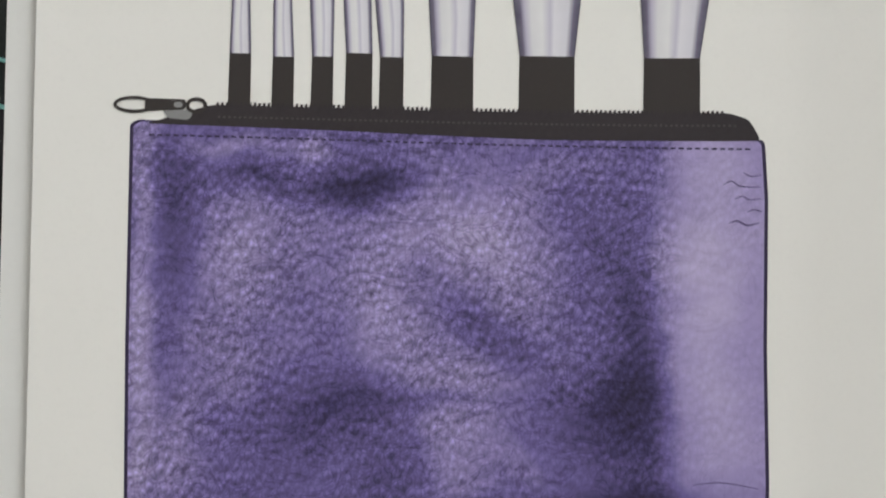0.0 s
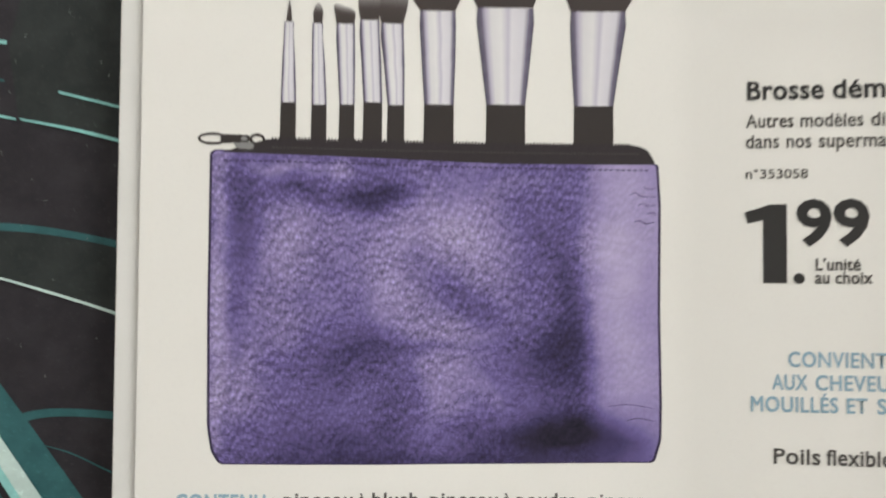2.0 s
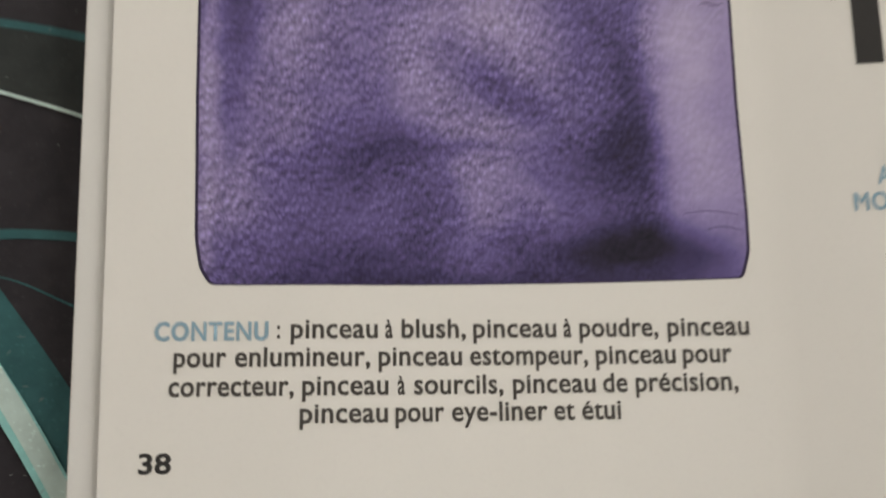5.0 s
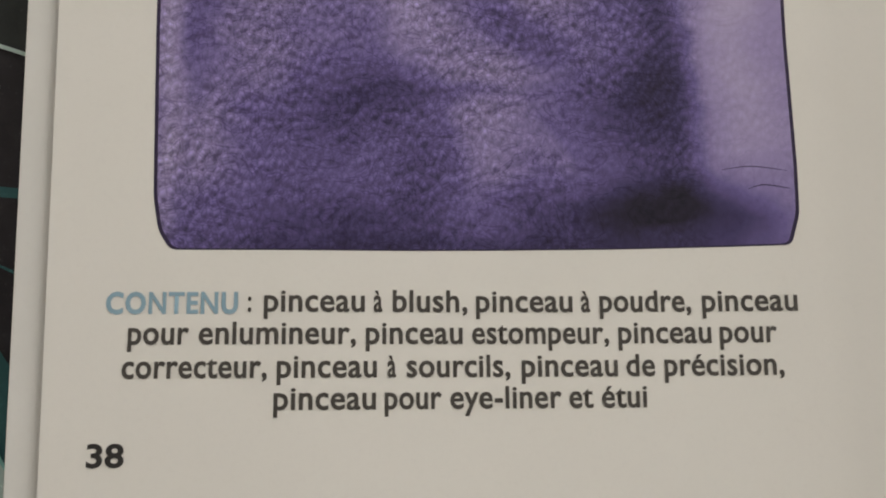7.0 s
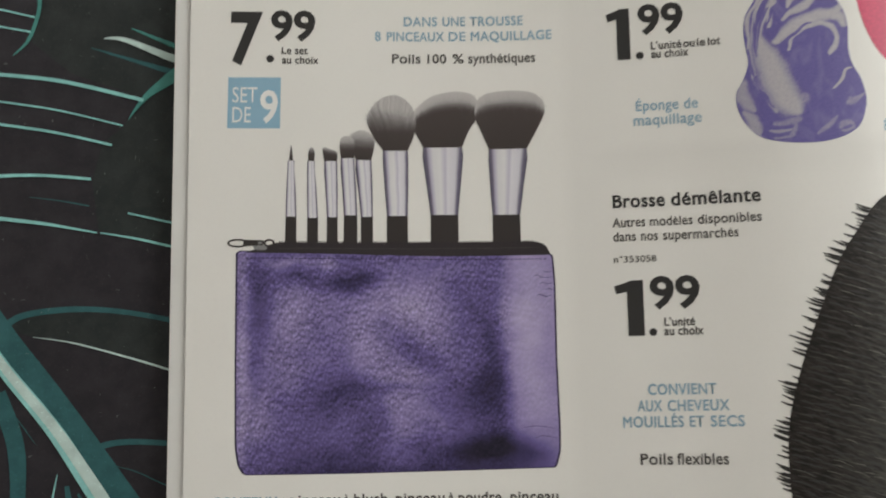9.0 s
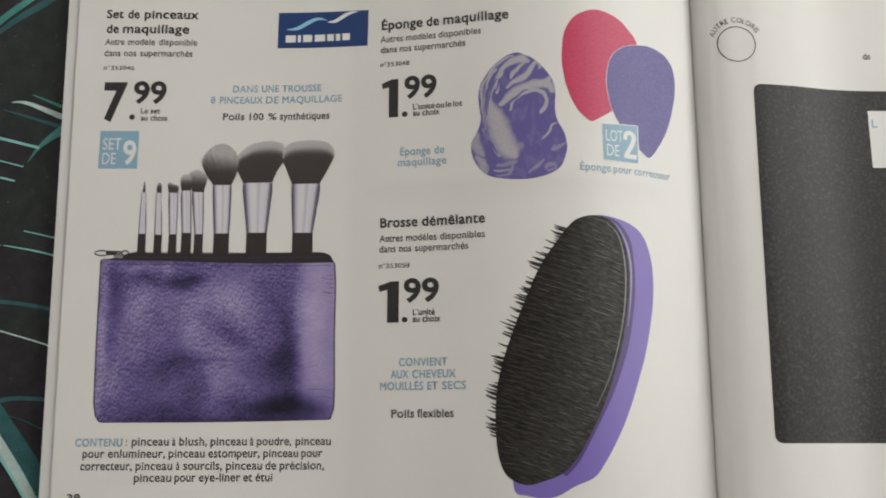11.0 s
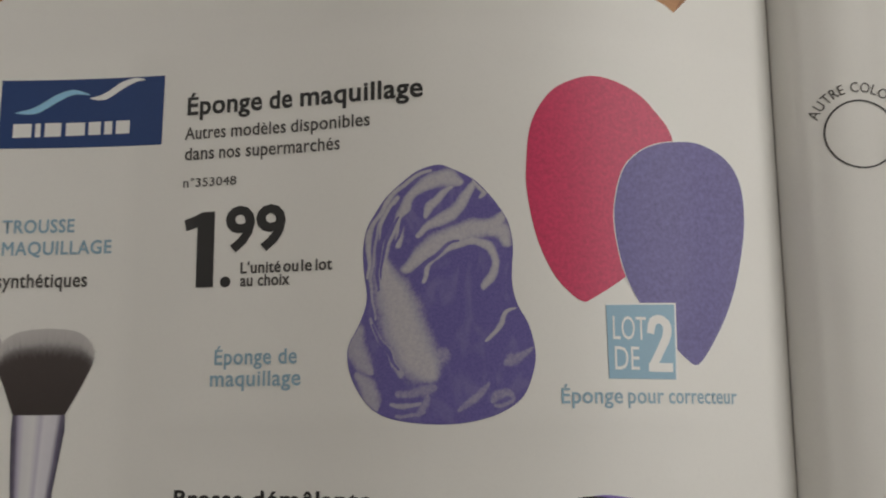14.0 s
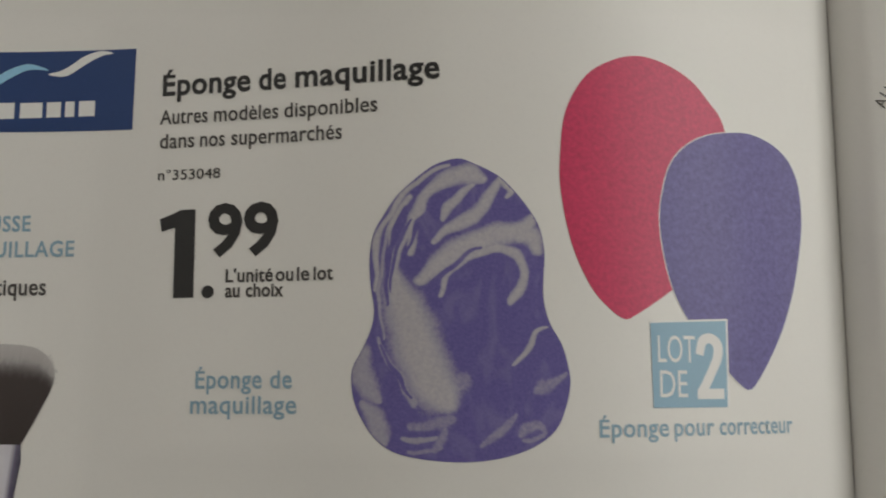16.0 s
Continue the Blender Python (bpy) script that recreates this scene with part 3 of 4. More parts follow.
VEIN_LINES += [(TEAL, (3.5, 3.0, 1.4, 0.1), [(1.8, 147.1), (-3.5, 142.8), (-9.0, 138.1), (-13.0, 132.3)]), (MINT, (0.8, 0.9, 1.0, 0.9), [(-51.2, 144.3), (-45.7, 143.8), (-29.3, 142.0), (-9.5, 137.3)]), (MINT, (0.4, 0.5, 0.4), [(-50.6, 137.9), (-45.1, 136.8), (-30.5, 134.6), (-14.3, 130.7)]), (MINT, (0.6, 0.7, 0.6), [(-50.0, 131.6), (-44.6, 130.9), (-31.0, 128.9), (-16.7, 125.7)]), (MINT, (1.0, 0.8, 0.7), [(-48.7, 116.9), (-43.4, 117.7), (-32.8, 117.9), (-21.3, 117.0)]), (TEALDARK, (0.2, 0.3, 0.4), [(-35.9, 112.5), (-28.7, 111.6), (-21.5, 110.3)])]
VEIN_LINES += [(MINT, (1.0, 1.0, 0.8, 0.3), [(-47.8, 107.6), (-42.5, 107.1), (-31.8, 105.8), (-19.2, 103.6)]), (MINT, (0.4, 0.5, 0.5), [(-12.1, 108.5), (-2.5, 106.3), (3.8, 104.8)]), (MINT, (0.3, 0.6, 0.6), [(-18.5, 103.6), (-10.3, 102.2), (-2.7, 100.5), (4.2, 98.7)]), (TEALDARK, (2.0, 1.6, 1.4, 1.2, 1.2), [(-46.5, 74.8), (-40.2, 80.6), (-35.2, 83.6), (-24.9, 84.9), (-14.3, 84.5), (-1.9, 82.4), (5.2, 80.0)]), (PALE, (0.1, 0.4, 0.5, 0.6), [(-33.0, 78.3), (-24.3, 77.0), (-13.6, 74.2), (-1.7, 70.6), (5.9, 67.6)])]
VEIN_LINES += [(TEALDARK, (8.0, 8.0, 8.0, 7.5), [(-47.7, 87.2), (-39.8, 76.5), (-28.3, 62.5), (-15.0, 45.2), (-1.9, 27.5), (9.2, 10.1)]), (MINT, (2.8, 3.6, 4.2, 3.8), [(-46.6, 81.0), (-39.3, 70.9), (-27.3, 56.9), (-17.8, 43.5), (-6.5, 27.5), (3.9, 10.2)]), (PALE, (1.6, 2.3, 2.9, 2.6), [(-45.8, 80.1), (-38.2, 70.0), (-26.6, 56.7), (-16.7, 43.2), (-6.1, 27.5), (4.1, 10.2)]), (TEALDARK, (1.6, 1.3, 1.2), [(-19.2, 51.5), (-12.2, 53.4), (-1.8, 53.2), (5.1, 51.9)]), (TEALDARK, (0.1, 0.3, 0.4), [(-15.2, 48.6), (-8.3, 46.9), (-1.6, 43.9), (5.8, 40.7)])]
VEIN_LINES += [(TEALDARK, (4.0, 4.0, 3.0, 2.5), [(-40.5, 65.1), (-35.8, 53.8), (-34.4, 41.9), (-34.9, 25.3), (-37.3, 10.6)]), (MINT, (0.2, 0.9, 1.0), [(-25.6, 46.3), (-27.0, 36.8), (-28.0, 27.7), (-29.4, 15.4)]), (TEALDARK, (1.0, 2.4, 2.4), [(-23.4, 43.6), (-21.7, 35.1), (-20.9, 25.2), (-20.9, 12.1)]), (TEALDARK, (0.5, 2.4, 3.0), [(-20.7, 41.9), (-16.0, 31.7), (-13.5, 20.2), (-12.4, 10.4)]), (TEALDARK, (0.1, 0.3, 0.1), [(-37.1, 61.1), (-33.8, 56.9), (-30.9, 53.1)])]
for mat, wid, pts in VEIN_LINES:
    veins.append((ORDER[mat], len(veins), mat, wid, pts))
for level, (_, _, mat, wid, pts) in enumerate(sorted(veins, key=lambda v: v[:2])):
    motif("leaf_vein", ribbon(pts, wid), mat, 4 + level)

# lint and dust on the cloth
random.seed(3)
lint = bmesh.new()
for _ in range(220):
    x, y, a, r = random.uniform(-0.06, 0.0), random.uniform(0.0, 0.22), random.uniform(0, 3.14), random.uniform(0.0001, 0.0007)
    c, d = r * math.cos(a), r * math.sin(a)
    w = 0.00005
    q = [lint.verts.new((px, py, 0.0006)) for px, py in ((x - c, y - d), (x - d * 0 + w, y - w), (x + c, y + d), (x - w, y + w))]
    lint.faces.new(q)
tagged(link("lint", lint, LINT), "tiny pale lint specks on the dark tablecloth", "lint", kind="stuff")

# ---- the open leaflet ----
leaflet = tagged(new("open_leaflet"), "open supermarket leaflet of thin coated paper lying on the tablecloth", "leaflet")
GUTTER = 0.2141
EDGE = 0.0044  # the free edge of the top leaf, which leans a little


def leaf(name, side, shift, down, material, y0=-0.004, y1=0.285, lean=-0.016):
    """One curved leaf, with its thickness: the free edge of the left one leans and lies back by shift."""
    bm = bmesh.new()
    grid = []
    n = 240
    for lo in (0, 1):
        rows = []
        for j in range(7):
            y = y0 + (y1 - y0) * j / 6
            a = EDGE + shift + lean * (y - 0.028) if side < 0 else GUTTER + 0.0001
            b = GUTTER - 0.0001 if side < 0 else 0.415 + shift
            row = []
            for i in range(n + 1):
                x = a + (b - a) * i / n
                z = sheet_z(x, y) - down - 0.00012 * lo
                row.append(bm.verts.new((x, y, max(z, 0.0003 + 0.0001 * (1 - lo)))))
            rows.append(row)
        grid.append(rows)
    top, low = grid
    for j in range(6):
        for i in range(n):
            bm.faces.new([top[j][i], top[j][i + 1], top[j + 1][i + 1], top[j + 1][i]]).smooth = True
            bm.faces.new([low[j][i], low[j + 1][i], low[j + 1][i + 1], low[j][i + 1]]).smooth = True
    for i in range(n):
        bm.faces.new([top[0][i], low[0][i], low[0][i + 1], top[0][i + 1]])
        bm.faces.new([top[6][i], top[6][i + 1], low[6][i + 1], low[6][i]])
    for j in range(6):
        bm.faces.new([top[j][0], top[j + 1][0], low[j + 1][0], low[j][0]])
        bm.faces.new([top[j][n], low[j][n], low[j + 1][n], top[j + 1][n]])
    for e in bm.edges:
        if any(not f.smooth for f in e.link_faces):
            e.smooth = False
    return link(name, bm, material, leaflet)


left = leaf("left_page", -1, 0.0, 0.0, PAGE)
right = leaf("right_page", 1, 0.0, 0.0, BLANK)
for s, d in ((-0.0038, 0.0006), (-0.0040, 0.0010), (-0.0039, 0.0014), (-0.0041, 0.0018), (-0.0039, 0.0022), (-0.0040, 0.0026), (-0.0042, 0.0030), (-0.0040, 0.0034)):
    leaf("under_leaf", -1, s, d, UNDER)
for s, d in ((0.001, 0.0006), (0.002, 0.0012)):
    leaf("under_leaf", 1, s, d, UNDER)


def rect(x0, y0, x1, y1):
    return outlines([[(x0, y0), (x1, y0), (x1, y1), (x0, y1)]])


# -- offer: set of brushes --
words("Set de pinceaux", [(11.4, 17.2), (18.7, 22.6), (24.3, 42.8)], None, 182.6, 3.1, BLACK, left, 0.015, label="bold heading", heft=0.05)
words("de maquillage", [(11.7, 15.8), (17.2, 39.8)], None, 177.2, 3.1, BLACK, left, 0.015, label="bold heading", heft=0.05)
words("Autre modèle disponible", [(11.5, 18.0), (19.3, 28.4), (29.7, 42.7)], None, 172.8, 2.3, TEXT, left, 0.004, heft=0.03)
words("dans nos supermarchés", [(11.5, 16.9), (18.2, 22.3), (23.6, 41.3)], None, 168.7, 2.3, TEXT, left, 0.004, heft=0.03)
words("n°353046", 11.6, 21.9, 163.7, 1.6, TEXT, left, 0.0, heft=0.02)
words("7", 12.3, 20.2, 146.1, 13.4, BLACK, left, 0.035, label="large price figure")
words("99", 22.2, 33.3, 152.0, 7.9, BLACK, left, 0.028, label="price figures")
printed("price_point", outlines([disc(22.2, 146.9, 0.95, 0.95)]), BLACK, left, 4)
words("Le set", 25.0, 31.5, 148.2, 1.9, TEXT, left, 0.010, heft=0.035)
words("au choix", 25.1, 34.2, 145.7, 1.9, TEXT, left, 0.010, heft=0.035)
words("DANS UNE TROUSSE", [(55.5, 64.0), (65.3, 71.1), (72.2, 85.6)], None, 156.1, 2.5, BLUE, left, 0.0, heft=0.08)
words("8 PINCEAUX DE MAQUILLAGE", [(48.2, 49.7), (51.2, 65.7), (66.8, 71.1), (72.4, 92.7)], None, 152.1, 2.5, BLUE, left, 0.0, heft=0.08)
words("Poils 100 % synthétiques", [(52.5, 59.7), (61.4, 66.2), (67.7, 70.6), (71.7, 88.5)], None, 146.2, 2.5, TEXT, left, 0.008, heft=0.04)
printed("set_badge", rect(12.0, 128.9, 24.9, 142.0), BADGE, left, 2, "pale blue square badge")
words("SET", 13.1, 19.2, 135.5, 4.2, WHITE, left, 0.0)
words("DE", 13.2, 17.7, 130.4, 4.2, WHITE, left, 0.0)
words("9", 19.9, 24.3, 130.5, 8.5, WHITE, left, 0.018)
words("CONTENU", 10.9, 25.7, 38.3, 2.5, BLUE, left, 0.0, heft=0.12)
words(": pinceau à blush, pinceau à poudre, pinceau", [(26.8, 27.2), (28.6, 40.1), (41.1, 42.1), (43.3, 52.0), (53.0, 64.4), (65.4, 66.5), (67.6, 78.5), (79.8, 91.0)], None, 38.5, 2.6, TEXT, left, 0.008, heft=0.04)
words("pour enlumineur, pinceau estompeur, pinceau pour", [(13.5, 20.3), (21.4, 39.1), (40.2, 51.4), (52.5, 68.6), (69.7, 80.7), (81.7, 88.4)], None, 34.8, 2.6, TEXT, left, 0.008, heft=0.04)
words("correcteur, pinceau à sourcils, pinceau de précision,", [(13.0, 29.1), (30.2, 41.5), (42.7, 43.7), (44.9, 56.9), (58.2, 69.5), (70.5, 73.9), (75.0, 89.0)], None, 31.0, 2.6, TEXT, left, 0.008, heft=0.04)
words("pinceau pour eye-liner et étui", [(29.9, 41.4), (42.4, 48.9), (49.9, 62.8), (63.7, 66.5), (67.5, 72.8)], None, 27.4, 2.6, TEXT, left, 0.008, heft=0.04)
words("38", 9.6, 13.7, 21.3, 2.6, BLACK, left, 0.025, label="page number")
for a, b in ((9.5, 10.4), (11.0, 12.0), (13.8, 16.4), (16.9, 21.0)):
    printed("small_print", rect(a, 16.2, b, 17.4), BLACK, left, 4)

# -- picture: violet pouch --
POUCH = [(15.3, 97.6), (16.2, 98.2), (40, 97.6), (66, 97.0), (91.0, 97.0), (91.4, 90), (91.3, 72), (91.6, 56), (91.5, 50.2), (90.4, 46.5), (70, 46.1), (45, 45.8), (18.2, 45.8), (16.8, 48), (16.1, 52), (15.6, 72)]


def taut(pts, per=5, most=0.8):
    """A closed outline with straight runs and slightly rounded corners."""
    out = []
    n = len(pts)
    for i in range(n):
        a, b, c = (np.array(pts[(i + k) % n], float) for k in (-1, 0, 1))
        r = min(most, np.linalg.norm(a - b) / 3, np.linalg.norm(c - b) / 3)
        p, q = b + (a - b) / np.linalg.norm(a - b) * r, b + (c - b) / np.linalg.norm(c - b) * r
        for s in range(per + 1):
            t = s / per
            out.append((1 - t) ** 2 * p + 2 * t * (1 - t) * b + t * t * q)
    return out


body = taut(POUCH)
printed("pouch_outline", outlines([[(53.5 + (x - 53.5) * 1.011, 72 + (y - 72) * 1.007) for x, y in body]]), SEAM, left, 2)
printed("pouch_picture", outlines([body]), LEATHERMAT, left, 3, "picture of a crumpled violet metallic leather pouch")
stitches = bmesh.new()
for k in range(74):
    x = 17.2 + k * 0.985
    y = 96.55 - 0.55 * (x - 17) / 74
    q = [stitches.verts.new((px / 1000, py / 1000, 0)) for px, py in ((x, y - 0.11), (x + 0.62, y - 0.12), (x + 0.62, y + 0.1), (x, y + 0.11))]
    stitches.faces.new(q)
tagged(printed("stitching", stitches, SEAM, left, 5), kind="stuff")
# small creases in the leather by the side seam
for pts, w in (([(86.6, 91.7), (87.6, 92.1), (88.6, 91.5), (90.9, 91.4)], 0.17), ([(87.9, 89.9), (88.8, 90.3), (89.6, 89.9), (91.0, 90.0)], 0.14), ([(87.2, 87.0), (88.2, 87.3), (89.4, 86.8), (90.8, 87.1)], 0.24), ([(88.9, 93.2), (89.8, 92.7), (91.0, 92.9)], 0.13), ([(89.4, 88.4), (90.2, 88.7), (91.1, 88.4)], 0.15), ([(86.0, 53.2), (88.0, 53.7), (91.0, 53.2)], 0.16), ([(83.0, 55.6), (86.5, 56.0), (90.8, 55.4)], 0.14)):
    printed("leather_crease", ribbon(pts, (0.05, w, w, 0.08)), CREASE, left, 4)
# zip tape with its teeth
printed("zip_tape", outlines([taut([(16.8, 97.9), (21, 99.2), (24.5, 100.3), (50, 100.3), (87.2, 100.4), (89.6, 99.6), (91.0, 97.0), (66, 96.9), (40, 97.5)])]), ZIPINK, left, 4)
teeth = bmesh.new()
for k in range(110):
    x = 25.2 + k * 0.56
    q = [teeth.verts.new((px / 1000, py / 1000, 0)) for px, py in ((x, 100.2), (x + 0.3, 100.2), (x + 0.3, 100.62 + 0.06 * (k % 3)), (x, 100.62))]
    teeth.faces.new(q)
tagged(printed("zip_teeth", teeth, ZIPINK, left, 5), kind="stuff")
toothrow = bmesh.new()
for k in range(100):
    x = 25.4 + k * 0.63
    q = [toothrow.verts.new((px / 1000, py / 1000, 0)) for px, py in ((x, 98.75), (x + 0.3, 98.75), (x + 0.3, 98.95), (x, 98.95))]
    toothrow.faces.new(q)
tagged(printed("zip_stitching", toothrow, HAIRLOW, left, 5), kind="stuff")
printed("zip_pull_ring", ring(15.3, 100.2, 2.5, 1.05, 0.42), RUBBER, left, 6)
printed("zip_pull", outlines([taut([(16.6, 101.0), (21.5, 100.9), (21.5, 99.7), (16.6, 99.4)])]), RUBBER, left, 6)
printed("zip_pull_eye", outlines([disc(20.6, 100.25, 0.55, 0.35)]), GREYINK, left, 7)
printed("zip_slider", ring(22.8, 100.2, 1.3, 1.0, 0.45), RUBBER, left, 6)
printed("zip_slider_body", outlines([taut([(18.8, 99.5), (22.6, 99.8), (22.0, 98.4), (19.4, 98.6)])]), GREYINK, left, 5)

# -- picture: the eight brushes: handle, metal ferrule and hair of each --
# foot left, right; ferrule bottom y; ferrule top left, right, y
for fl, fr, fy, tl, tr, ty in ((26.6, 29.2, 106.7, 26.91, 28.51, 120.73), (31.84, 34.4, 106.4, 31.71, 33.47, 120.62), (36.57, 39.14, 106.56, 35.84, 38.94, 120.66), (40.67, 43.88, 107.1, 39.84, 43.14, 121.42), (44.8, 47.68, 106.73, 43.5, 47.34, 121), (51.1, 56.2, 107.02, 50.23, 56.3, 123.46), (61.84, 68.57, 107.22, 60.17, 69.84, 124.26), (77, 83.74, 107.13, 76.44, 85.74, 123.76)):
    printed("brush_handle", outlines([[(fl - 0.05, 99.8), (fr + 0.05, 99.8), (fr, fy), (fl, fy)]]), RUBBER, left, 2)
    mid = (fy + ty) / 2
    w = 0.06 * (tr - tl)
    fer = outlines([[(fl, fy), (fr, fy), (fr + (tr - fr) * 0.5 + w * 0.4, mid), (tr + w * 0.3, ty - 2.5), (tr, ty), (tl, ty), (tl - w * 0.3, ty - 2.5), (fl + (tl - fl) * 0.5 - w * 0.4, mid)]])
    # across its own width at each height
    for v in fer.verts:
        v.co.z = 0
    ob = printed("brush_ferrule", fer, FERRULE, left, 4)
    uv = ob.data.uv_layers[0].data
    for lp in ob.data.loops:
        co = ob.data.vertices[lp.vertex_index].co
        s = min(max((co.y * 1000 - fy) / (ty - fy), 0), 1)
        a, b = fl + (tl - fl) * s - w * 0.5 * s, fr + (tr - fr) * s + w * 0.5 * s
        uv[lp.index].uv = ((co.x * 1000 - a) / (b - a), s)
HAIR_SHAPES = []
HAIR_SHAPES += [(HAIRSMALL, [(27.21, 120.73), (28.21, 120.73), (28.06, 122.63), (27.81, 124.43), (27.66, 124.73), (27.41, 122.63)]), (HAIRSMALL, [(31.94, 120.62), (33.34, 120.62), (33.44, 122.92), (32.84, 124.22), (32.24, 123.92), (31.84, 122.32)]), (HAIRSMALL, [(35.84, 120.66), (38.84, 120.66), (38.94, 122.96), (37.14, 123.86), (35.44, 124.16), (35.64, 121.76)]), (HAIRMID, [(39.94, 121.42), (43.04, 121.52), (43.24, 124.32), (42.84, 126.52), (41.04, 127.32), (39.74, 126.32), (39.54, 123.92)]), (HAIRMID, [(43.57, 121.00), (47.27, 121.00), (48.07, 124.80), (47.77, 127.20), (45.37, 128.80), (43.07, 128.20), (41.97, 126.70), (42.67, 123.80)])]
HAIR_SHAPES += [(HAIRGREY, [(50.27, 123.46), (56.27, 123.56), (57.86, 127.56), (58.36, 131.76), (57.06, 135.66), (53.67, 138.16), (50.06, 137.46), (47.27, 134.56), (46.17, 131.46), (47.86, 127.06)]), (HAIR, [(60.20, 124.26), (69.81, 124.36), (71.41, 128.46), (73.81, 132.66), (73.81, 136.26), (72.21, 138.46), (67.81, 139.16), (62.30, 137.86), (58.41, 134.46), (57.20, 131.26), (58.41, 127.76)]), (HAIR, [(76.44, 123.76), (85.74, 123.76), (88.14, 128.26), (90.34, 133.26), (89.84, 136.46), (87.14, 138.66), (81.44, 139.26), (75.94, 138.46), (73.54, 136.26), (73.14, 132.26), (74.54, 128.66)])]
for k, (mat, pts) in enumerate(HAIR_SHAPES):
    pts = [(x, pts[0][1] + 0.968 * (y - pts[0][1])) for x, y in pts]
    out = smooth_line(pts[1:] + [pts[0]], 6)
    ob = printed("brush_hair", outlines([out]), mat, left, 5 + (k % 2))
    base, uvs = pts[0][1], ob.data.uv_layers[0].data
    crown = {}
    for p in out:
        if p[1] > base + 0.5 * (max(q[1] for q in pts) - base):
            crown[round(p[0] * 2)] = max(crown.get(round(p[0] * 2), 0), p[1])
    cols = sorted(crown)
    foot = (pts[0][0] + pts[1][0]) / 2
    for lp in ob.data.loops:
        co = ob.data.vertices[lp.vertex_index].co * 1000
        edge = np.interp(co.x * 2, cols, [crown[c] for c in cols])
        uvs[lp.index].uv = (math.atan2(co.x - foot, co.y - base + 6), min(max((co.y - base) / max(edge - base, 0.5), 0), 1))
    # loose hairs along the tips
    if k > 3:
        random.seed(40 + k)
        top, wisps = max(p[1] for p in pts), bmesh.new()
        cx, cy = (pts[0][0] + pts[1][0]) / 2, pts[0][1]
        for p in out:
            if p[1] > cy + 0.55 * (top - cy):
                for _ in range(3):
                    d = np.array([p[0] - cx, p[1] - cy])
                    d /= np.linalg.norm(d)
                    q = p + np.array([random.uniform(-0.5, 0.5), random.uniform(-0.3, 0.0)])
                    e = q + d * random.uniform(0.2, 0.5)
                    s = np.array([-d[1], d[0]]) * 0.06
                    wisps.faces.new([wisps.verts.new((*(z / 1000), 0)) for z in (q - s, q + s, e)])
        tagged(printed("hair_tips", wisps, TIPS, left, 4, uv=False), kind="stuff")

# -- maker's badge: waves and bars on navy --
printed("maker_badge", outlines([[(70.2, 171.9), (101.2, 171.5), (101.4, 184.4), (70.3, 184.9)]]), NAVY, left, 2, "navy badge with two pale waves")
printed("wave", ribbon([(73.2, 178.6), (77, 179.0), (81, 181.2), (84, 182.2), (87.2, 181.6)], (0.1, 1.3, 1.4, 1.0, 0.1)), SKYB, left, 3)
printed("wave", ribbon([(87.2, 180.9), (90, 181.1), (93.2, 183.0), (95.6, 183.9), (97.6, 183.9)], (0.1, 1.2, 1.3, 0.9, 0.1)), WHITE, left, 3)
for a, b in ((72.9, 76.4), (77.1, 78.1), (78.9, 82.0)):
    printed("maker_bar", rect(a, 173.9, b, 176.5), WHITE, left, 3)
for a, b in ((82.9, 86.5), (87.2, 89.5), (90.2, 91.7), (92.4, 95.0)):
    printed("maker_bar", rect(a, 173.95, b, 176.4), WHITE, left, 3)

# -- offer: sponges --
words("Éponge de maquillage", [(105.9, 119.8), (121.1, 125.3), (126.7, 148.2)], None, 176.62, 3.3, BLACK, left, 0.015, label="bold heading", heft=0.05)
words("Autres modèles disponibles", [(105.6, 113.2), (114.2, 124.2), (125.1, 139.1)], None, 172.08, 2.3, TEXT, left, 0.004, heft=0.03)
words("dans nos supermarchés", [(105.7, 111.2), (112.1, 116.0), (117.0, 133.9)], None, 168.30, 2.3, TEXT, left, 0.004, heft=0.03)
words("n°353048", 105.6, 115.4, 163.35, 1.6, TEXT, left, 0.0, heft=0.02)
figure_one(106.1, 111.7, 145.4, 13.3, left, label="large price figure")
words("99", 113.7, 124.5, 151.8, 7.8, BLACK, left, 0.028, label="price figures")
printed("price_point", outlines([disc(113.9, 146.2, 0.95, 0.95)]), BLACK, left, 4)
words("L'unité ou le lot", [(116.6, 123.8), (124.2, 126.9), (127.4, 129.3), (129.9, 132.8)], None, 147.57, 2.0, TEXT, left, 0.010, heft=0.035)
words("au choix", 116.6, 125.4, 145.35, 2.0, TEXT, left, 0.010, heft=0.035)
words("Éponge de", 112.4, 126.9, 132.00, 2.6, BLUE, left, 0.0, heft=0.055)
words("maquillage", 111.7, 127.6, 128.35, 2.6, BLUE, left, 0.0, heft=0.055)
words("Éponge pour correcteur", [(170.5, 181.0), (181.9, 188.4), (189.3, 202.7)], None, 125.00, 2.5, BLUE, left, 0.0, heft=0.055)
printed("lot_badge", outlines([[(178.5, 141.1), (191.0, 141.7), (190.8, 129.0), (178.7, 129.0)]]), BADGE, left, 6, "pale blue square badge")
printed("badge_edge", outlines([[(178.5, 141.4), (191.3, 142.0), (191.2, 129.0), (190.8, 129.0), (191.0, 141.7), (178.5, 141.1)]]), WHITE, left, 6)
words("LOT", 179.6, 185.6, 135.5, 4.1, WHITE, left, 0.0, 8)
words("DE", 179.8, 184.2, 130.5, 4.1, WHITE, left, 0.0, 8)
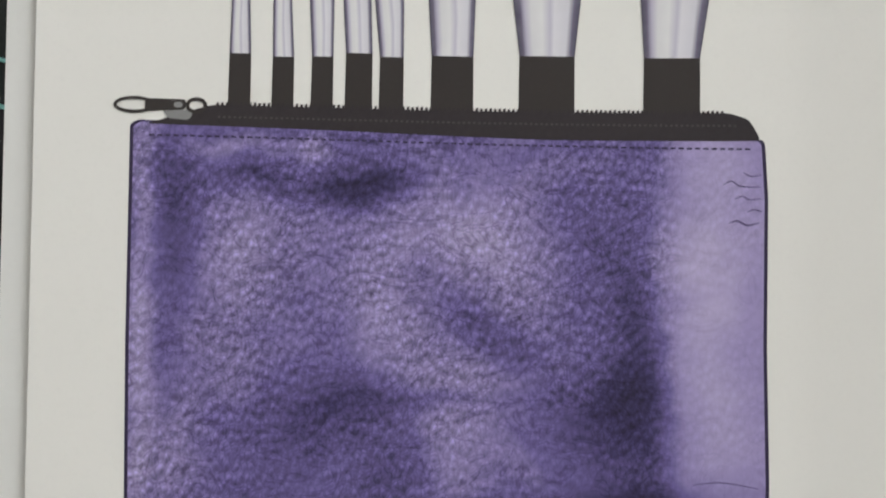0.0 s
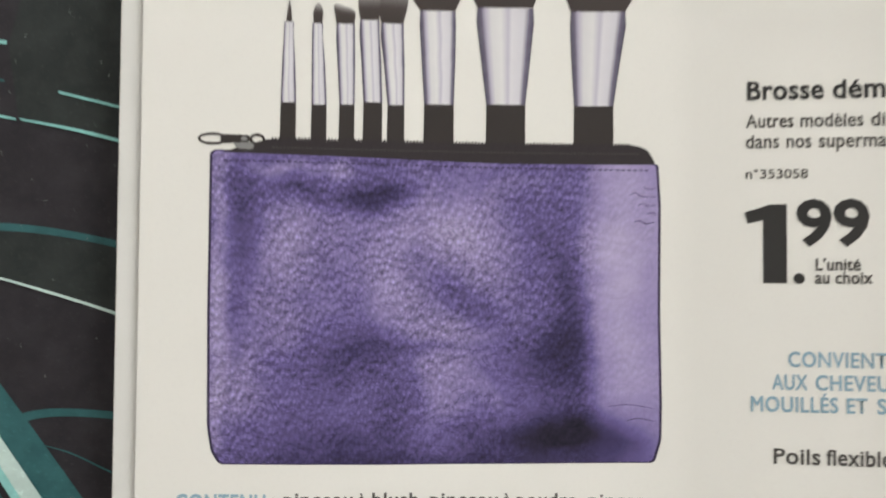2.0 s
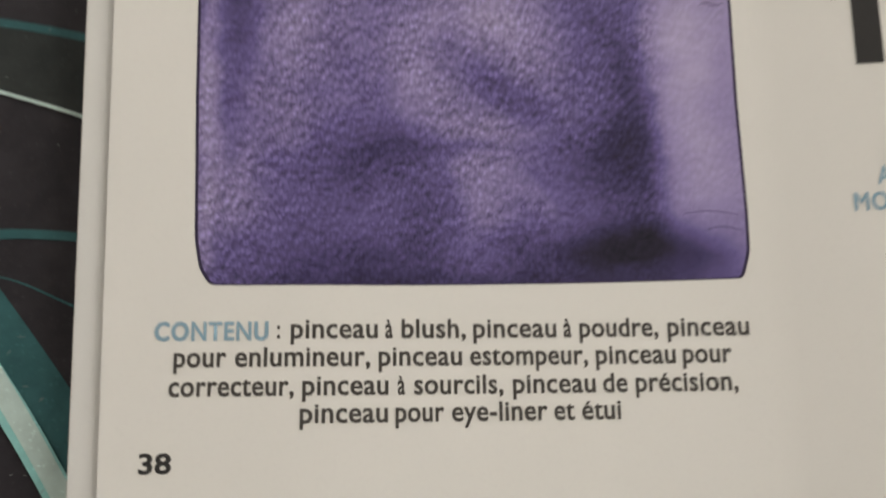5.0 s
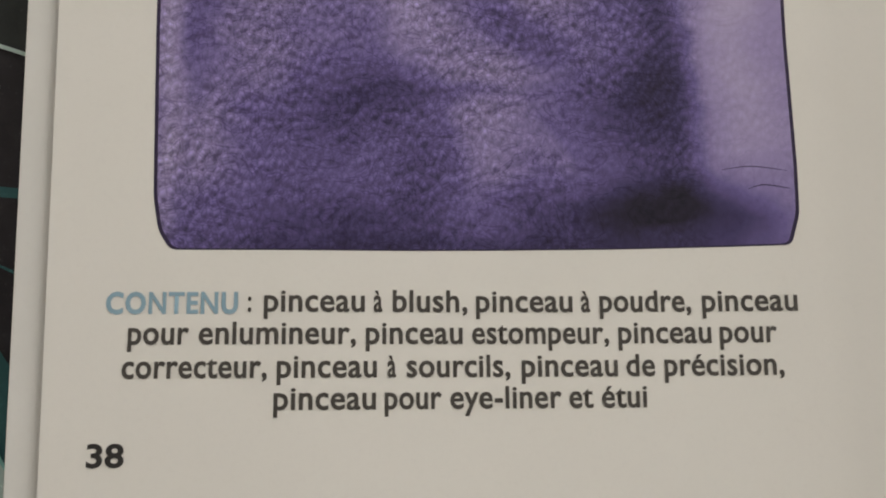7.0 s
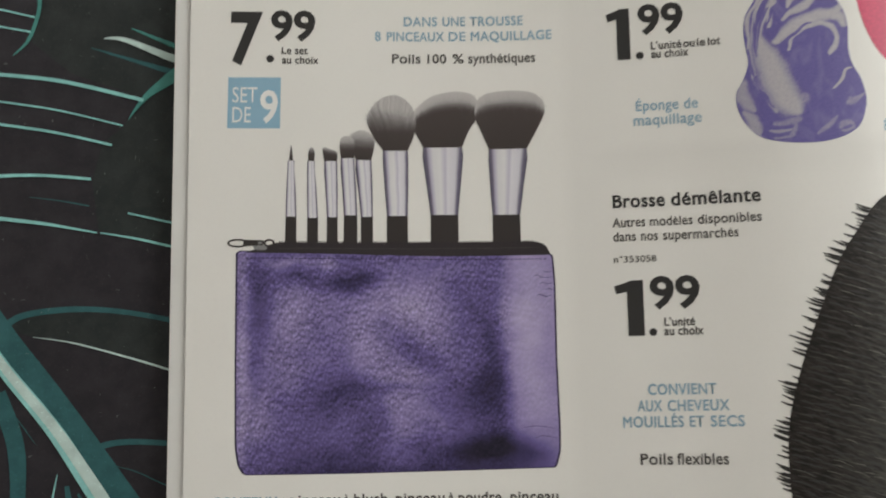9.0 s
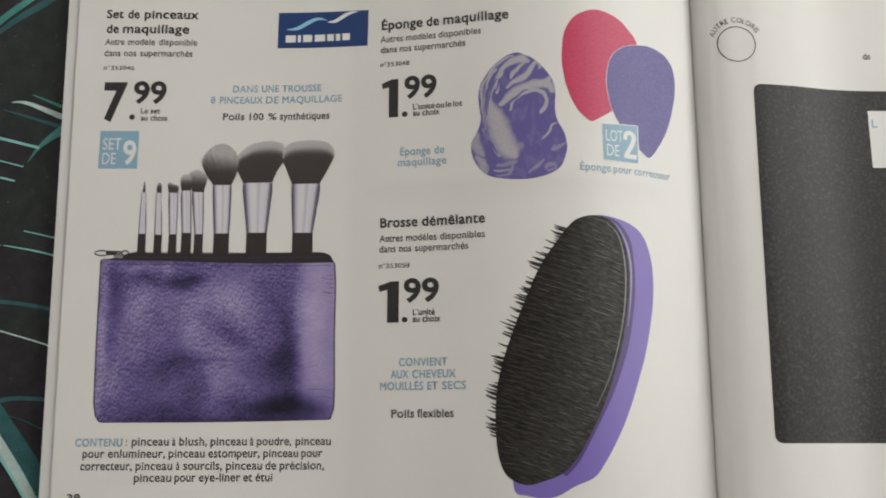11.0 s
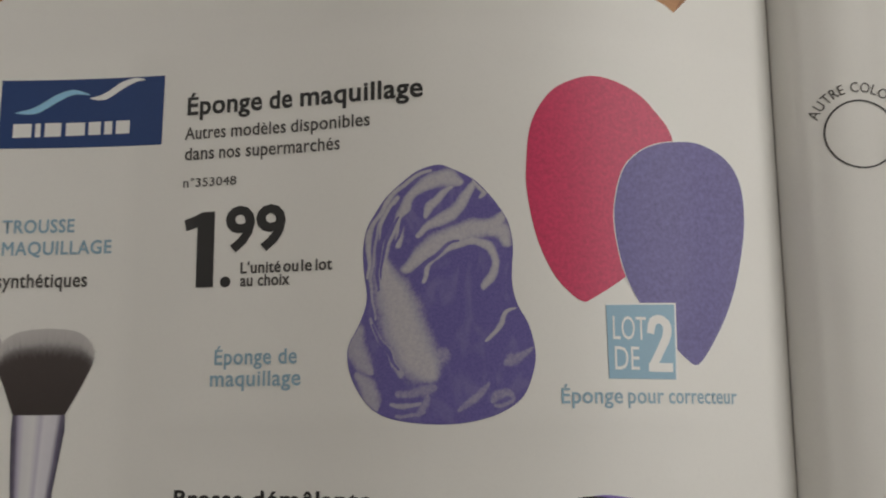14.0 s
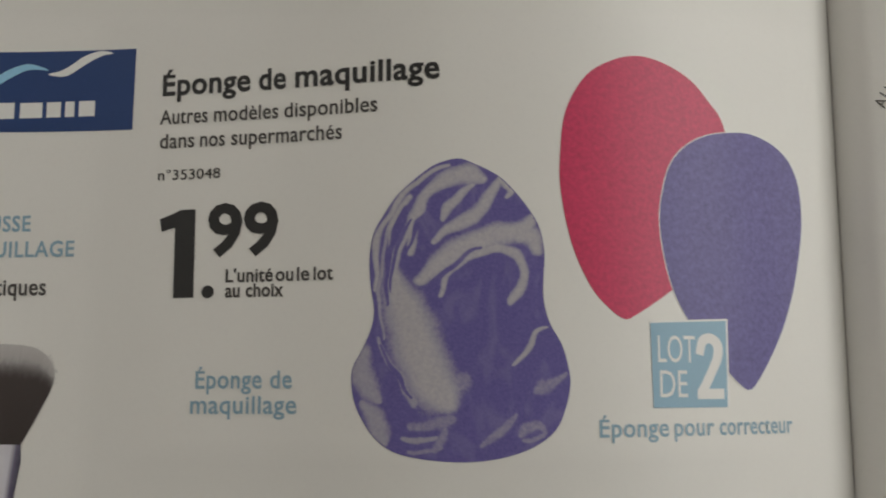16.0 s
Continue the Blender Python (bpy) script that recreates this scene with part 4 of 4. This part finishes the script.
printed("printed_text", ribbon([(186.3, 136.6), (186.9, 138.6), (188.3, 139.0), (189.4, 138.0), (189.3, 136.2), (188.2, 134.0), (186.6, 131.2)], (1.3, 1.5, 1.5, 1.6, 1.6, 1.5, 1.5)), WHITE, left, 8)
printed("printed_text", rect(185.8, 130.2, 190.3, 131.7), WHITE, left, 9)
printed("pink_sponge_picture", outlines([smooth_line([(176.7, 180.6), (179.5, 180.6), (183.2, 179.6), (186.6, 177.8), (189.4, 175.0), (191.4, 172.6), (192.4, 169.1), (192.1, 164.0), (191.3, 159.4), (189.6, 154.8), (187.0, 150.2), (184.5, 147.5), (182.5, 146.2), (180.2, 144.6), (176.5, 142.3), (174.6, 141.6), (172.2, 143.2), (169.7, 146.1), (167.4, 151.0), (166.1, 156.0), (165.4, 161.1), (165.5, 165.3), (166.1, 170.5), (167.7, 174.5), (170.3, 177.8), (173.9, 179.8)], 4, True)]), PINK, left, 2, "picture of a pink teardrop sponge")
printed("sponge_gap", outlines([smooth_line([(192.89, 170.73), (197.25, 171.03), (201.82, 169.72), (204.75, 167.20), (206.27, 163.58), (206.58, 158.44), (205.97, 153.61), (204.35, 147.06), (202.22, 141.42), (199.27, 136.39), (196.33, 132.36), (194.72, 131.35), (193.10, 132.26), (191.17, 133.97), (187.33, 138.20), (184.60, 141.52), (182.37, 145.65), (180.95, 150.69), (180.35, 155.82), (180.85, 160.26), (182.37, 164.79), (185.10, 167.81), (188.64, 169.72)], 4, True)]), WHITE, left, 3)
printed("violet_sponge_picture", outlines([smooth_line([(192.9, 170.6), (197.2, 170.9), (201.6, 169.6), (204.5, 167.1), (206.0, 163.5), (206.3, 158.4), (205.7, 153.6), (204.1, 147.1), (202.0, 141.5), (199.2, 136.5), (196.3, 132.5), (194.7, 131.5), (193.1, 132.4), (191.2, 134.1), (187.4, 138.3), (184.7, 141.6), (182.5, 145.7), (181.1, 150.7), (180.5, 155.8), (181.0, 160.2), (182.5, 164.7), (185.2, 167.7), (188.7, 169.6)], 4, True)]), VIOLET, left, 4, "picture of a violet teardrop sponge")
SPONGE = [(150.6, 164.6), (152.7, 164.0), (156.4, 162.1), (158.9, 159.7), (160.9, 157.1), (162.4, 154.3), (163.0, 150.7), (162.8, 147.4), (162.8, 144.2), (163.6, 141.0), (165.3, 137.9), (166.2, 134.7), (166.4, 132.1), (165.8, 129.4), (164.7, 126.7), (162.9, 124.8), (159.7, 123.1), (155.3, 122.0), (150.6, 121.7), (145.5, 122.1), (141.5, 123.1), (138.8, 125.1), (136.7, 128.3), (135.7, 131.4), (135.7, 134.6), (137.1, 137.3), (138.4, 140.4), (138.8, 143.1), (138.3, 146.4), (138.1, 150.6), (138.7, 154.1), (140.1, 156.6), (142.1, 159.5), (145.3, 162.3), (147.6, 163.8)]
# milky swirls: strength, widths and line, in millimetres
SWIRLS = []
SWIRLS += [(0.88, (1.3, 4.0, 5.6, 6.2, 6.2, 5.8, 2.4), [(141.1, 149.7), (142.3, 145.3), (143.7, 141.6), (145.0, 137.9), (146.1, 134.7), (147.7, 131.9), (149.3, 129.8)]), (0.42, (1.2, 3.4, 2.0), [(148.4, 131.3), (149.8, 131.9), (151.4, 133.0)]), (0.88, (1.5, 2.8, 3.1, 2.8, 2.6, 1.8, 0.7), [(145.4, 147.1), (148.3, 149.6), (151.6, 151.7), (154.9, 153.1), (158.2, 153.9), (160.7, 155.1), (161.7, 156.3)]), (0.88, (2.4, 2.8, 1.3), [(159.4, 153.6), (161.3, 153.2), (162.1, 151.3)])]
SWIRLS += [(0.88, (0.6, 0.9, 1.1, 1.2, 1.3, 1.4, 1.3, 0.9), [(148.1, 144.8), (149.6, 148.7), (152.9, 150.7), (156.5, 151.7), (158.9, 150.7), (160.2, 148.6), (160.0, 146.6), (158.1, 144.1)]), (0.88, (0.9, 1.5, 1.4, 1.5, 2.2, 2.6, 1.1), [(144.0, 150.9), (144.2, 154.3), (145.5, 158.6), (147.6, 160.9), (150.4, 162.2), (152.6, 162.4), (154.5, 161.5)]), (0.88, (0.6, 1.4, 1.7, 1.5, 0.7), [(147.3, 152.5), (149.8, 154.6), (152.6, 156.3), (154.9, 158.6), (156.4, 161.1)])]
SWIRLS += [(0.88, (0.7, 1.3, 1.1, 0.6), [(148.6, 155.8), (149.6, 157.7), (151.4, 159.7), (153.0, 160.8)]), (0.88, (0.7, 1.2, 1.0, 0.6), [(141.1, 149.9), (141.2, 153.6), (141.8, 156.4), (144.0, 159.2)]), (0.88, (0.9, 1.3, 1.1, 0.7), [(141.9, 146.0), (141.7, 149.5), (142.7, 152.8), (143.8, 155.0)]), (0.88, (0.4, 0.7, 0.7, 0.8, 0.7, 0.4), [(139.0, 145.4), (138.9, 151.3), (140.0, 155.1), (142.3, 158.6), (145.3, 161.7), (149.5, 163.7)])]
SWIRLS += [(0.62, (0.3, 0.6, 0.5, 0.3), [(140.4, 138.8), (139.5, 144.6), (139.8, 150.8), (140.8, 154.9)]), (0.62, (0.5, 0.9, 1.1, 1.3), [(139.5, 138.7), (140.9, 135.9), (142.9, 132.6), (144.5, 129.7)]), (0.62, (2.0, 3.3, 2.8, 0.7), [(137.4, 136.9), (136.6, 134.5), (138.0, 132.0), (139.5, 130.1)]), (0.62, (0.9, 2.4, 2.6, 0.9), [(137.0, 130.0), (138.7, 128.2), (139.5, 125.9), (140.4, 124.0)]), (0.42, (0.9, 1.7, 1.8, 1.1), [(143.9, 126.5), (146.0, 126.8), (148.4, 127.1), (149.8, 127.6)])]
SWIRLS += [(0.42, (0.7, 1.5, 0.9), [(148.6, 126.2), (148.2, 124.9), (147.6, 123.5)]), (0.62, (0.6, 0.8, 0.5), [(142.6, 125.0), (145.2, 124.6), (147.4, 124.9)]), (0.42, (0.6, 0.7, 0.4), [(143.6, 123.2), (145.8, 123.1), (148.4, 123.7)]), (0.42, (0.6, 1.3, 1.5, 0.6), [(154.1, 123.8), (156.1, 125.7), (157.5, 126.9), (158.6, 128.0)]), (0.42, (0.7, 1.5, 1.3, 0.6), [(159.4, 125.2), (160.2, 126.3), (161.7, 126.6), (162.5, 125.5)]), (0.42, (0.6, 0.9, 0.6), [(159.7, 124.6), (161.0, 124.6), (162.3, 125.2)])]
SWIRLS += [(0.42, (0.4, 1.8, 1.3, 0.6), [(161.4, 131.2), (162.4, 132.0), (163.8, 132.5), (165.8, 133.8)]), (0.88, (0.3, 0.7, 0.7, 0.3), [(158.5, 135.1), (160.2, 137.3), (161.6, 139.3), (163.3, 140.2)]), (0.88, (0.5, 1.1, 0.7), [(157.6, 158.8), (158.4, 160.1), (156.6, 161.5)])]
VEINS = [
    (0.85, (0.22, 0.57, 0.57, 0.22), [(141.1, 145.4), (141.4, 149.1), (142.5, 153.2), (144.2, 155.6)]),
    (0.85, (0.22, 0.80, 0.69, 0.22), [(143.3, 157.9), (141.5, 153.7), (140.6, 148.7), (140.6, 143.7)]),
    (0.85, (0.22, 0.69, 0.69, 0.22), [(146.0, 145.9), (148.3, 147.7), (150.8, 150.1), (154.1, 151.8)]),
    (0.85, (0.22, 0.57, 0.22), [(139.9, 138.0), (141.9, 133.9), (144.2, 130.4)]),
    (0.85, (0.22, 0.69, 0.57, 0.22), [(143.4, 150.6), (145.0, 155.3), (147.5, 158.1), (150.0, 160.4)]),
]


def swirl_field(xs, ys, strokes):
    """How strongly soft strokes cover each point: full at their middle, thinning out to ragged sides."""
    total = np.zeros(xs.shape)
    for strength, wid, pts in strokes:
        line = np.array(smooth_line(pts, 36))
        half = np.interp(np.linspace(0, 1, len(line)), np.linspace(0, 1, len(wid)), wid) / 2
        best = np.full(xs.shape, 9.0)
        for (px, py), h in zip(line, half):
            best = np.minimum(best, np.hypot(xs - px, ys - py) / max(h, 0.12))
        t = np.clip((1.75 - best) / 1.35, 0, 1)
        total = np.maximum(total, strength * t * t * (3 - 2 * t))
    return total


def marbled_sponge():
    """The sponge's picture as a fine sheet of small faces inside its outline, carrying the share of white."""
    rim = [tuple(p) for p in smooth_line(SPONGE, 3, True)]
    step = 0.16
    gx = np.arange(min(p[0] for p in rim) - step, max(p[0] for p in rim) + step, step)
    gy = np.arange(min(p[1] for p in rim) - step, max(p[1] for p in rim) + step, step)
    xs, ys = np.meshgrid(gx, gy)
    inside_rim = np.zeros(xs.shape, bool)
    for (ax, ay), (bx, by) in zip(rim, rim[1:] + rim[:1]):
        if ay != by:
            inside_rim ^= ((ay > ys) != (by > ys)) & (xs < (bx - ax) * (ys - ay) / (by - ay) + ax)
    wob = np.array([noise.noise_vector((x * 0.33, y * 0.33, 0.0))[:2] for x, y in zip(xs.ravel(), ys.ravel())]).reshape(*xs.shape, 2)
    wx, wy = xs + 0.55 * wob[..., 0], ys + 0.55 * wob[..., 1]
    milk = np.clip(swirl_field(wx, wy, SWIRLS) - swirl_field(wx, wy, VEINS), 0, 1)
    use = inside_rim[:-1, :-1] & inside_rim[1:, :-1] & inside_rim[:-1, 1:] & inside_rim[1:, 1:]
    wide = xs.shape[1]
    r, c = np.nonzero(use)
    a = r * wide + c
    quads = np.stack([a, a + 1, a + wide + 1, a + wide], 1)
    kept, quads = np.unique(quads, return_inverse=True)
    px, py = xs.ravel()[kept] / 1000, ys.ravel()[kept] / 1000
    PRINTS[0] += 1
    me = bpy.data.meshes.new("swirl_print")
    me.from_pydata([(x, y, sheet_z(x, y) + 0.000036 + 0.0000002 * PRINTS[0]) for x, y in zip(px, py)], [], quads.reshape(-1, 4).tolist())
    me.attributes.new("milk", "FLOAT", "POINT").data.foreach_set("value", milk.ravel()[kept])
    me.polygons.foreach_set("use_smooth", [True] * len(me.polygons))
    me.materials.append(MARBLE)
    ob = new("swirl_print", me)
    ob.parent = left
    return ob


printed("marbled_sponge_picture", outlines([smooth_line(SPONGE, 3, True)]), MARBLE, left, 2, "picture of a marbled violet and white sponge")
marbled_sponge()

# -- offer: detangling brush --
words("Brosse démêlante", [(106.0, 118.2), (119.6, 139.8)], None, 108.00, 3.2, BLACK, left, 0.015, label="bold heading", heft=0.05)
words("Autres modèles disponibles", [(105.8, 113.4), (114.5, 124.3), (125.5, 139.7)], None, 103.20, 2.3, TEXT, left, 0.004, heft=0.03)
words("dans nos supermarchés", [(105.8, 111.1), (112.3, 116.2), (117.4, 134.4)], None, 99.70, 2.3, TEXT, left, 0.004, heft=0.03)
words("n°353058", 105.75, 115.65, 94.50, 1.6, TEXT, left, 0.0, heft=0.02)
figure_one(105.55, 112.25, 76.80, 13.3, left, label="large price figure")
words("99", 113.75, 125.15, 83.40, 7.7, BLACK, left, 0.028, label="price figures")
printed("price_point", outlines([disc(114.15, 77.60, 0.9, 0.9)]), BLACK, left, 4)
words("L'unité", 116.75, 123.75, 79.00, 2.0, TEXT, left, 0.010, heft=0.035)
words("au choix", 116.65, 125.55, 76.80, 2.0, TEXT, left, 0.010, heft=0.035)
words("CONVIENT", 112.35, 127.65, 62.90, 2.6, BLUE, left, 0.0, heft=0.08)
words("AUX CHEVEUX", [(109.8, 115.4), (116.6, 130.3)], None, 59.10, 2.6, BLUE, left, 0.0, heft=0.08)
words("MOUILLÉS ET SECS", [(106.4, 120.1), (121.4, 124.6), (126.0, 133.4)], None, 55.40, 2.6, BLUE, left, 0.0, heft=0.08)
words("Poils flexibles", [(110.0, 117.3), (118.2, 129.5)], None, 46.80, 2.6, TEXT, left, 0.008, heft=0.04)
SHELL_LINE = [(175.8, 110.3), (181.2, 109.9), (186.8, 108.3), (190.8, 105.4), (193.3, 100.2), (194.5, 93.0), (194.2, 84.0), (192.7, 75.0), (190.6, 66.2), (187.7, 57.5), (184.5, 48.9), (180.5, 40.5), (175.5, 32.3), (172.0, 28.3), (166.5, 26.0), (159.5, 22.6), (152.0, 23.0), (147.3, 26.7), (150.8, 50.3), (155.2, 73.9), (161.4, 94.8), (167.6, 105.0), (171.8, 108.6)]
BED_LINE = [(171.2, 109.6), (175.8, 110.2), (179.8, 109.2), (183.0, 105.8), (184.9, 101.3), (185.8, 96.0), (185.8, 88.8), (185.1, 81.7), (183.2, 71.2), (181.2, 64.2), (178.2, 55.7), (174.5, 47.2), (170.0, 39.0), (166.2, 33.3), (162.3, 29.6), (157.5, 27.6), (151.3, 26.2), (145.7, 28.8), (143.3, 34.0), (142.4, 40.8), (142.4, 50.8), (143.6, 59.2), (147.2, 71.0), (152.0, 82.9), (156.7, 93.3), (161.4, 100.3), (167.0, 107.3)]
bed = smooth_line(BED_LINE, 5, True)
printed("brush_shell_picture", outlines([smooth_line(SHELL_LINE, 5, True)]), SHELL, left, 2, "picture of a violet detangling brush shell")
printed("brush_bed_picture", outlines([bed]), DARKHAIR, left, 4)
printed("shell_rim", ribbon([(183.1, 106.5), (185.6, 101.3), (186.6, 95.1), (186.6, 88.9), (185.9, 81.8), (184.8, 74.7)], (0.1, 0.5, 0.6, 0.5, 0.3, 0.1)), SHELLHI, left, 5)
printed("rim_shade", ribbon([(178.9, 109.8), (183.1, 107.6), (186.2, 102.1), (186.9, 94.2), (186.7, 87.1), (185.8, 80.0), (183.9, 70.3), (181.0, 61.6), (177.2, 52.6), (171.6, 42.3), (166.8, 33.8), (162.8, 29.2)], (0.4, 1.6, 2.4, 2.6, 2.6, 2.4, 1.6)), SHELLLOW, left, 3)
printed("bed_rim", ribbon([(178.8, 108.0), (182.2, 105.0), (183.9, 100.3), (184.7, 94.1), (184.6, 87.0), (183.5, 78.1), (181.5, 69.4), (178.2, 59.0), (173.5, 49.7)], (0.15, 0.35, 0.5, 0.5, 0.4, 0.3, 0.15)), GREYINK, left, 5)
# bristles standing out past the bed's edge, in ragged tufts
random.seed(7)
spikes = bmesh.new()
rim_points = [p for p in bed if p[0] < 143.5 + 0.42 * max(p[1] - 38, 0) and 34 < p[1] < 107]
for k in range(118):
    y = 36 + 70 * k / 117
    p = min(rim_points, key=lambda q: abs(q[1] - y))
    tuft = math.sin(y * 0.62) + 0.5 * math.sin(y * 1.7)
    if tuft < -0.2 and random.random() < 0.7:
        continue
    base = np.array([p[0] + random.uniform(0.3, 1.4), y + random.uniform(-0.3, 0.3)])
    reach = random.uniform(1.8, 3.6) + 0.9 * max(tuft, 0)
    lift = random.uniform(0.28, 0.48)
    s = np.array([0.10, 0.30])
    tip = base + np.array([-reach, reach * lift])
    mid = (base + tip) / 2 + np.array([0.0, -0.12])
    v = [spikes.verts.new((*(q / 1000), 0)) for q in (base - s, mid - s * 0.8, tip - s * 0.3, tip + s * 0.3, mid + s * 0.8, base + s)]
    spikes.faces.new([v[0], v[1], v[4], v[5]])
    spikes.faces.new([v[1], v[2], v[3], v[4]])
tagged(printed("edge_bristles", spikes, SPIKE, left, 3, uv=False), kind="stuff")


def inside(q, line):
    """Whether a point lies within a closed outline."""
    hit = False
    for a, b in zip(line, line[1:] + line[:1]):
        if (a[1] > q[1]) != (b[1] > q[1]) and q[0] < (b[0] - a[0]) * (q[1] - a[1]) / (b[1] - a[1]) + a[0]:
            hit = not hit
    return hit


# rows of bristles over the bed: bent strokes, lighter and denser towards the shell
dashes, dark, mids = bmesh.new(), bmesh.new(), bmesh.new()
low, high = min(p[1] for p in bed), max(p[1] for p in bed)
for j in range(74):
    y = low + 1.0 + j * 1.6
    side = [p[0] for p in bed if abs(p[1] - y) < 2.2]
    if len(side) < 2:
        continue
    x = min(side) - 1.0 + (j % 2) * 1.3
    while x < max(side) + 4.0:
        share = (x - min(side)) / (max(side) - min(side) + 1e-6)
        pick = random.random()
        glint = pick < 0.05 + 0.36 * share
        middle = not glint and pick < 0.28 + 0.40 * share
        long = random.uniform(2.6, 5.2) if glint else random.uniform(2.2, 4.6)
        drop = long * random.uniform(0.22, 0.42)
        q = np.array([x + random.uniform(-0.6, 0.6), y + random.uniform(-0.35, 0.35) - 0.30 * (x - min(side)) + 4.5])
        wide = 0.11 if glint else (0.17 if middle else 0.24)
        line = [q, q + np.array([long * 0.5, -drop * 0.32]), q + np.array([long, -drop])]
        bm = dashes if glint else (mids if middle else dark)
        if all(inside(z, bed) for z in line):
            v = []
            for z, w in zip(line, (0.35, 1.0, 0.25)):
                v.append([bm.verts.new(((z[0]) / 1000, (z[1] + s * wide * w) / 1000, 0)) for s in (-1, 1)])
            for a, b in zip(v, v[1:]):
                bm.faces.new([a[0], b[0], b[1], a[1]])
        x += random.uniform(1.7, 2.5)
tagged(printed("bristle_shading", mids, HAIRMIDTONE, left, 5, uv=False), kind="stuff")
tagged(printed("bed_bristles", dashes, HAIRHI, left, 5, uv=False), kind="stuff")
tagged(printed("bed_shadows", dark, BLACK, left, 5, uv=False), kind="stuff")

# -- offer above: pine furniture --
words("Charge max par étagère : 2 kg", [(97.0, 107.2), (108.7, 115.6), (116.9, 121.3), (122.3, 130.9), (131.6, 132.1), (133.1, 134.5), (135.6, 138.8)], None, 204.4, 2.7, TEXT, left, 0.008)
words("Env. 30 x 30", 97.5, 115.7, 213.5, 2.6, TEXT, left, 0.008)
for nm, mat, lay, pts in (
    ("crate_inside", WOODSIDE, 2, [(52.3, 214.6), (64.3, 207.3), (80.4, 218.6), (63.7, 227.7), (51.7, 223.1)]),
    ("crate_side", WOOD, 3, [(49.8, 215.0), (50.6, 204.6), (64.6, 197.6), (65.3, 207.3)]), ("crate_front", WOODSIDE, 3, [(65.3, 207.6), (64.6, 197.6), (85.4, 211.7), (87.6, 222.1), (80.4, 218.6)]),
    ("crate_post", WOOD, 4, [(73.6, 221.2), (74.9, 204.6), (76.5, 204.8), (78.4, 206.3), (78.0, 222.6)]),
    ("shelf_beam", WOOD, 3, [(147.9, 214.9), (160.1, 211.0), (192.9, 199.5), (192.0, 195.7), (150.6, 209.2)]), ("shelf_post", WOOD, 4, [(192.7, 218.5), (196.1, 219.3), (195.4, 198.3), (193.4, 194.7), (191.7, 195.8)]),
    ("shelf_foot", WOODSIDE, 3, [(193.4, 194.7), (205.5, 207.9), (204.5, 210.4), (194.7, 199.9)]), ("shelf_post", WOODSIDE, 4, [(198.6, 220.0), (200.7, 220.5), (200.2, 203.5), (198.1, 201.8)]),
    ("shelf_post", WOOD, 4, [(203.4, 221.2), (205.5, 221.7), (205.5, 208.7), (203.2, 207.1)])):
    printed(nm, outlines([pts]), mat, left, lay)
printed("shelf_slats", rect(152, 214.5, 196, 216.5), WOODSIDE, left, 2)

# -- right page --
printed("colour_ring", ring(227.9, 173.4, 6.65, 6.5, 0.3), BLACK, right, 4)
glyphs = [(ch, lettering(ch, 0.0, 1.0)) if ch != " " else (ch, None) for ch in "AUTRE COLORIS"]
extent = {k: (min(v.co.x for v in bm.verts), max(v.co.x for v in bm.verts)) for k, (ch, bm) in enumerate(glyphs) if bm}
natural = sum(b - a for a, b in extent.values())
LETTER_R, ARC = 7.95, radians(130)
squeeze = (ARC * (LETTER_R + 1.0) - 12 * 0.34 - 1.0) / natural
at = 0.0
for k, (ch, bm) in enumerate(glyphs):
    if bm is None:
        at += 1.0
        continue
    wide = (extent[k][1] - extent[k][0]) * squeeze
    mid = sum(extent[k]) / 2
    a = radians(159) - (at + wide / 2) / (LETTER_R + 1.0)
    for v in bm.verts:
        u, w = (v.co.x - mid) * squeeze, LETTER_R + v.co.y * 2.0 / CAP
        v.co.x, v.co.y = (227.9 + w * math.cos(a) + u * math.sin(a)) / 1000, (173.4 + w * math.sin(a) - u * math.cos(a)) / 1000
    at += wide + 0.34
    printed("ring_letter", bm, TEXT, right, 4, uv=False)
printed("mat_picture", outlines([taut([(232.6, 158.9), (300, 158.7), (300, 38.5), (231.2, 38.5)], 6, 3.0)]), SLATE, right, 2, "picture of a dark grey woven mat")
printed("mat_label", rect(274, 131, 287, 151.5), WHITE, right, 3)
words("L", 275.0, 277.0, 145.5, 3.0, BADGE, right, 0.01)
words("Stimule la circulation sanguine", 227.2, 268.3, 212.0, 2.6, TEXT, right, 0.008)
words("Stimule le métabolisme", 232.8, 263.8, 203.4, 2.6, TEXT, right, 0.008)
words("et le flux lymphatique", 234.1, 263.0, 200.0, 2.6, TEXT, right, 0.008)
((dx, dy), (ex, ey)) = [(274.3, 170.5), (276.9, 170.5)]
words("de", dx, ex, dy, 2.4, TEXT, right, 0.004)
printed("thin_rule", rect(240.0, 208.2, 256.8, 208.5), BLUE, right, 4)
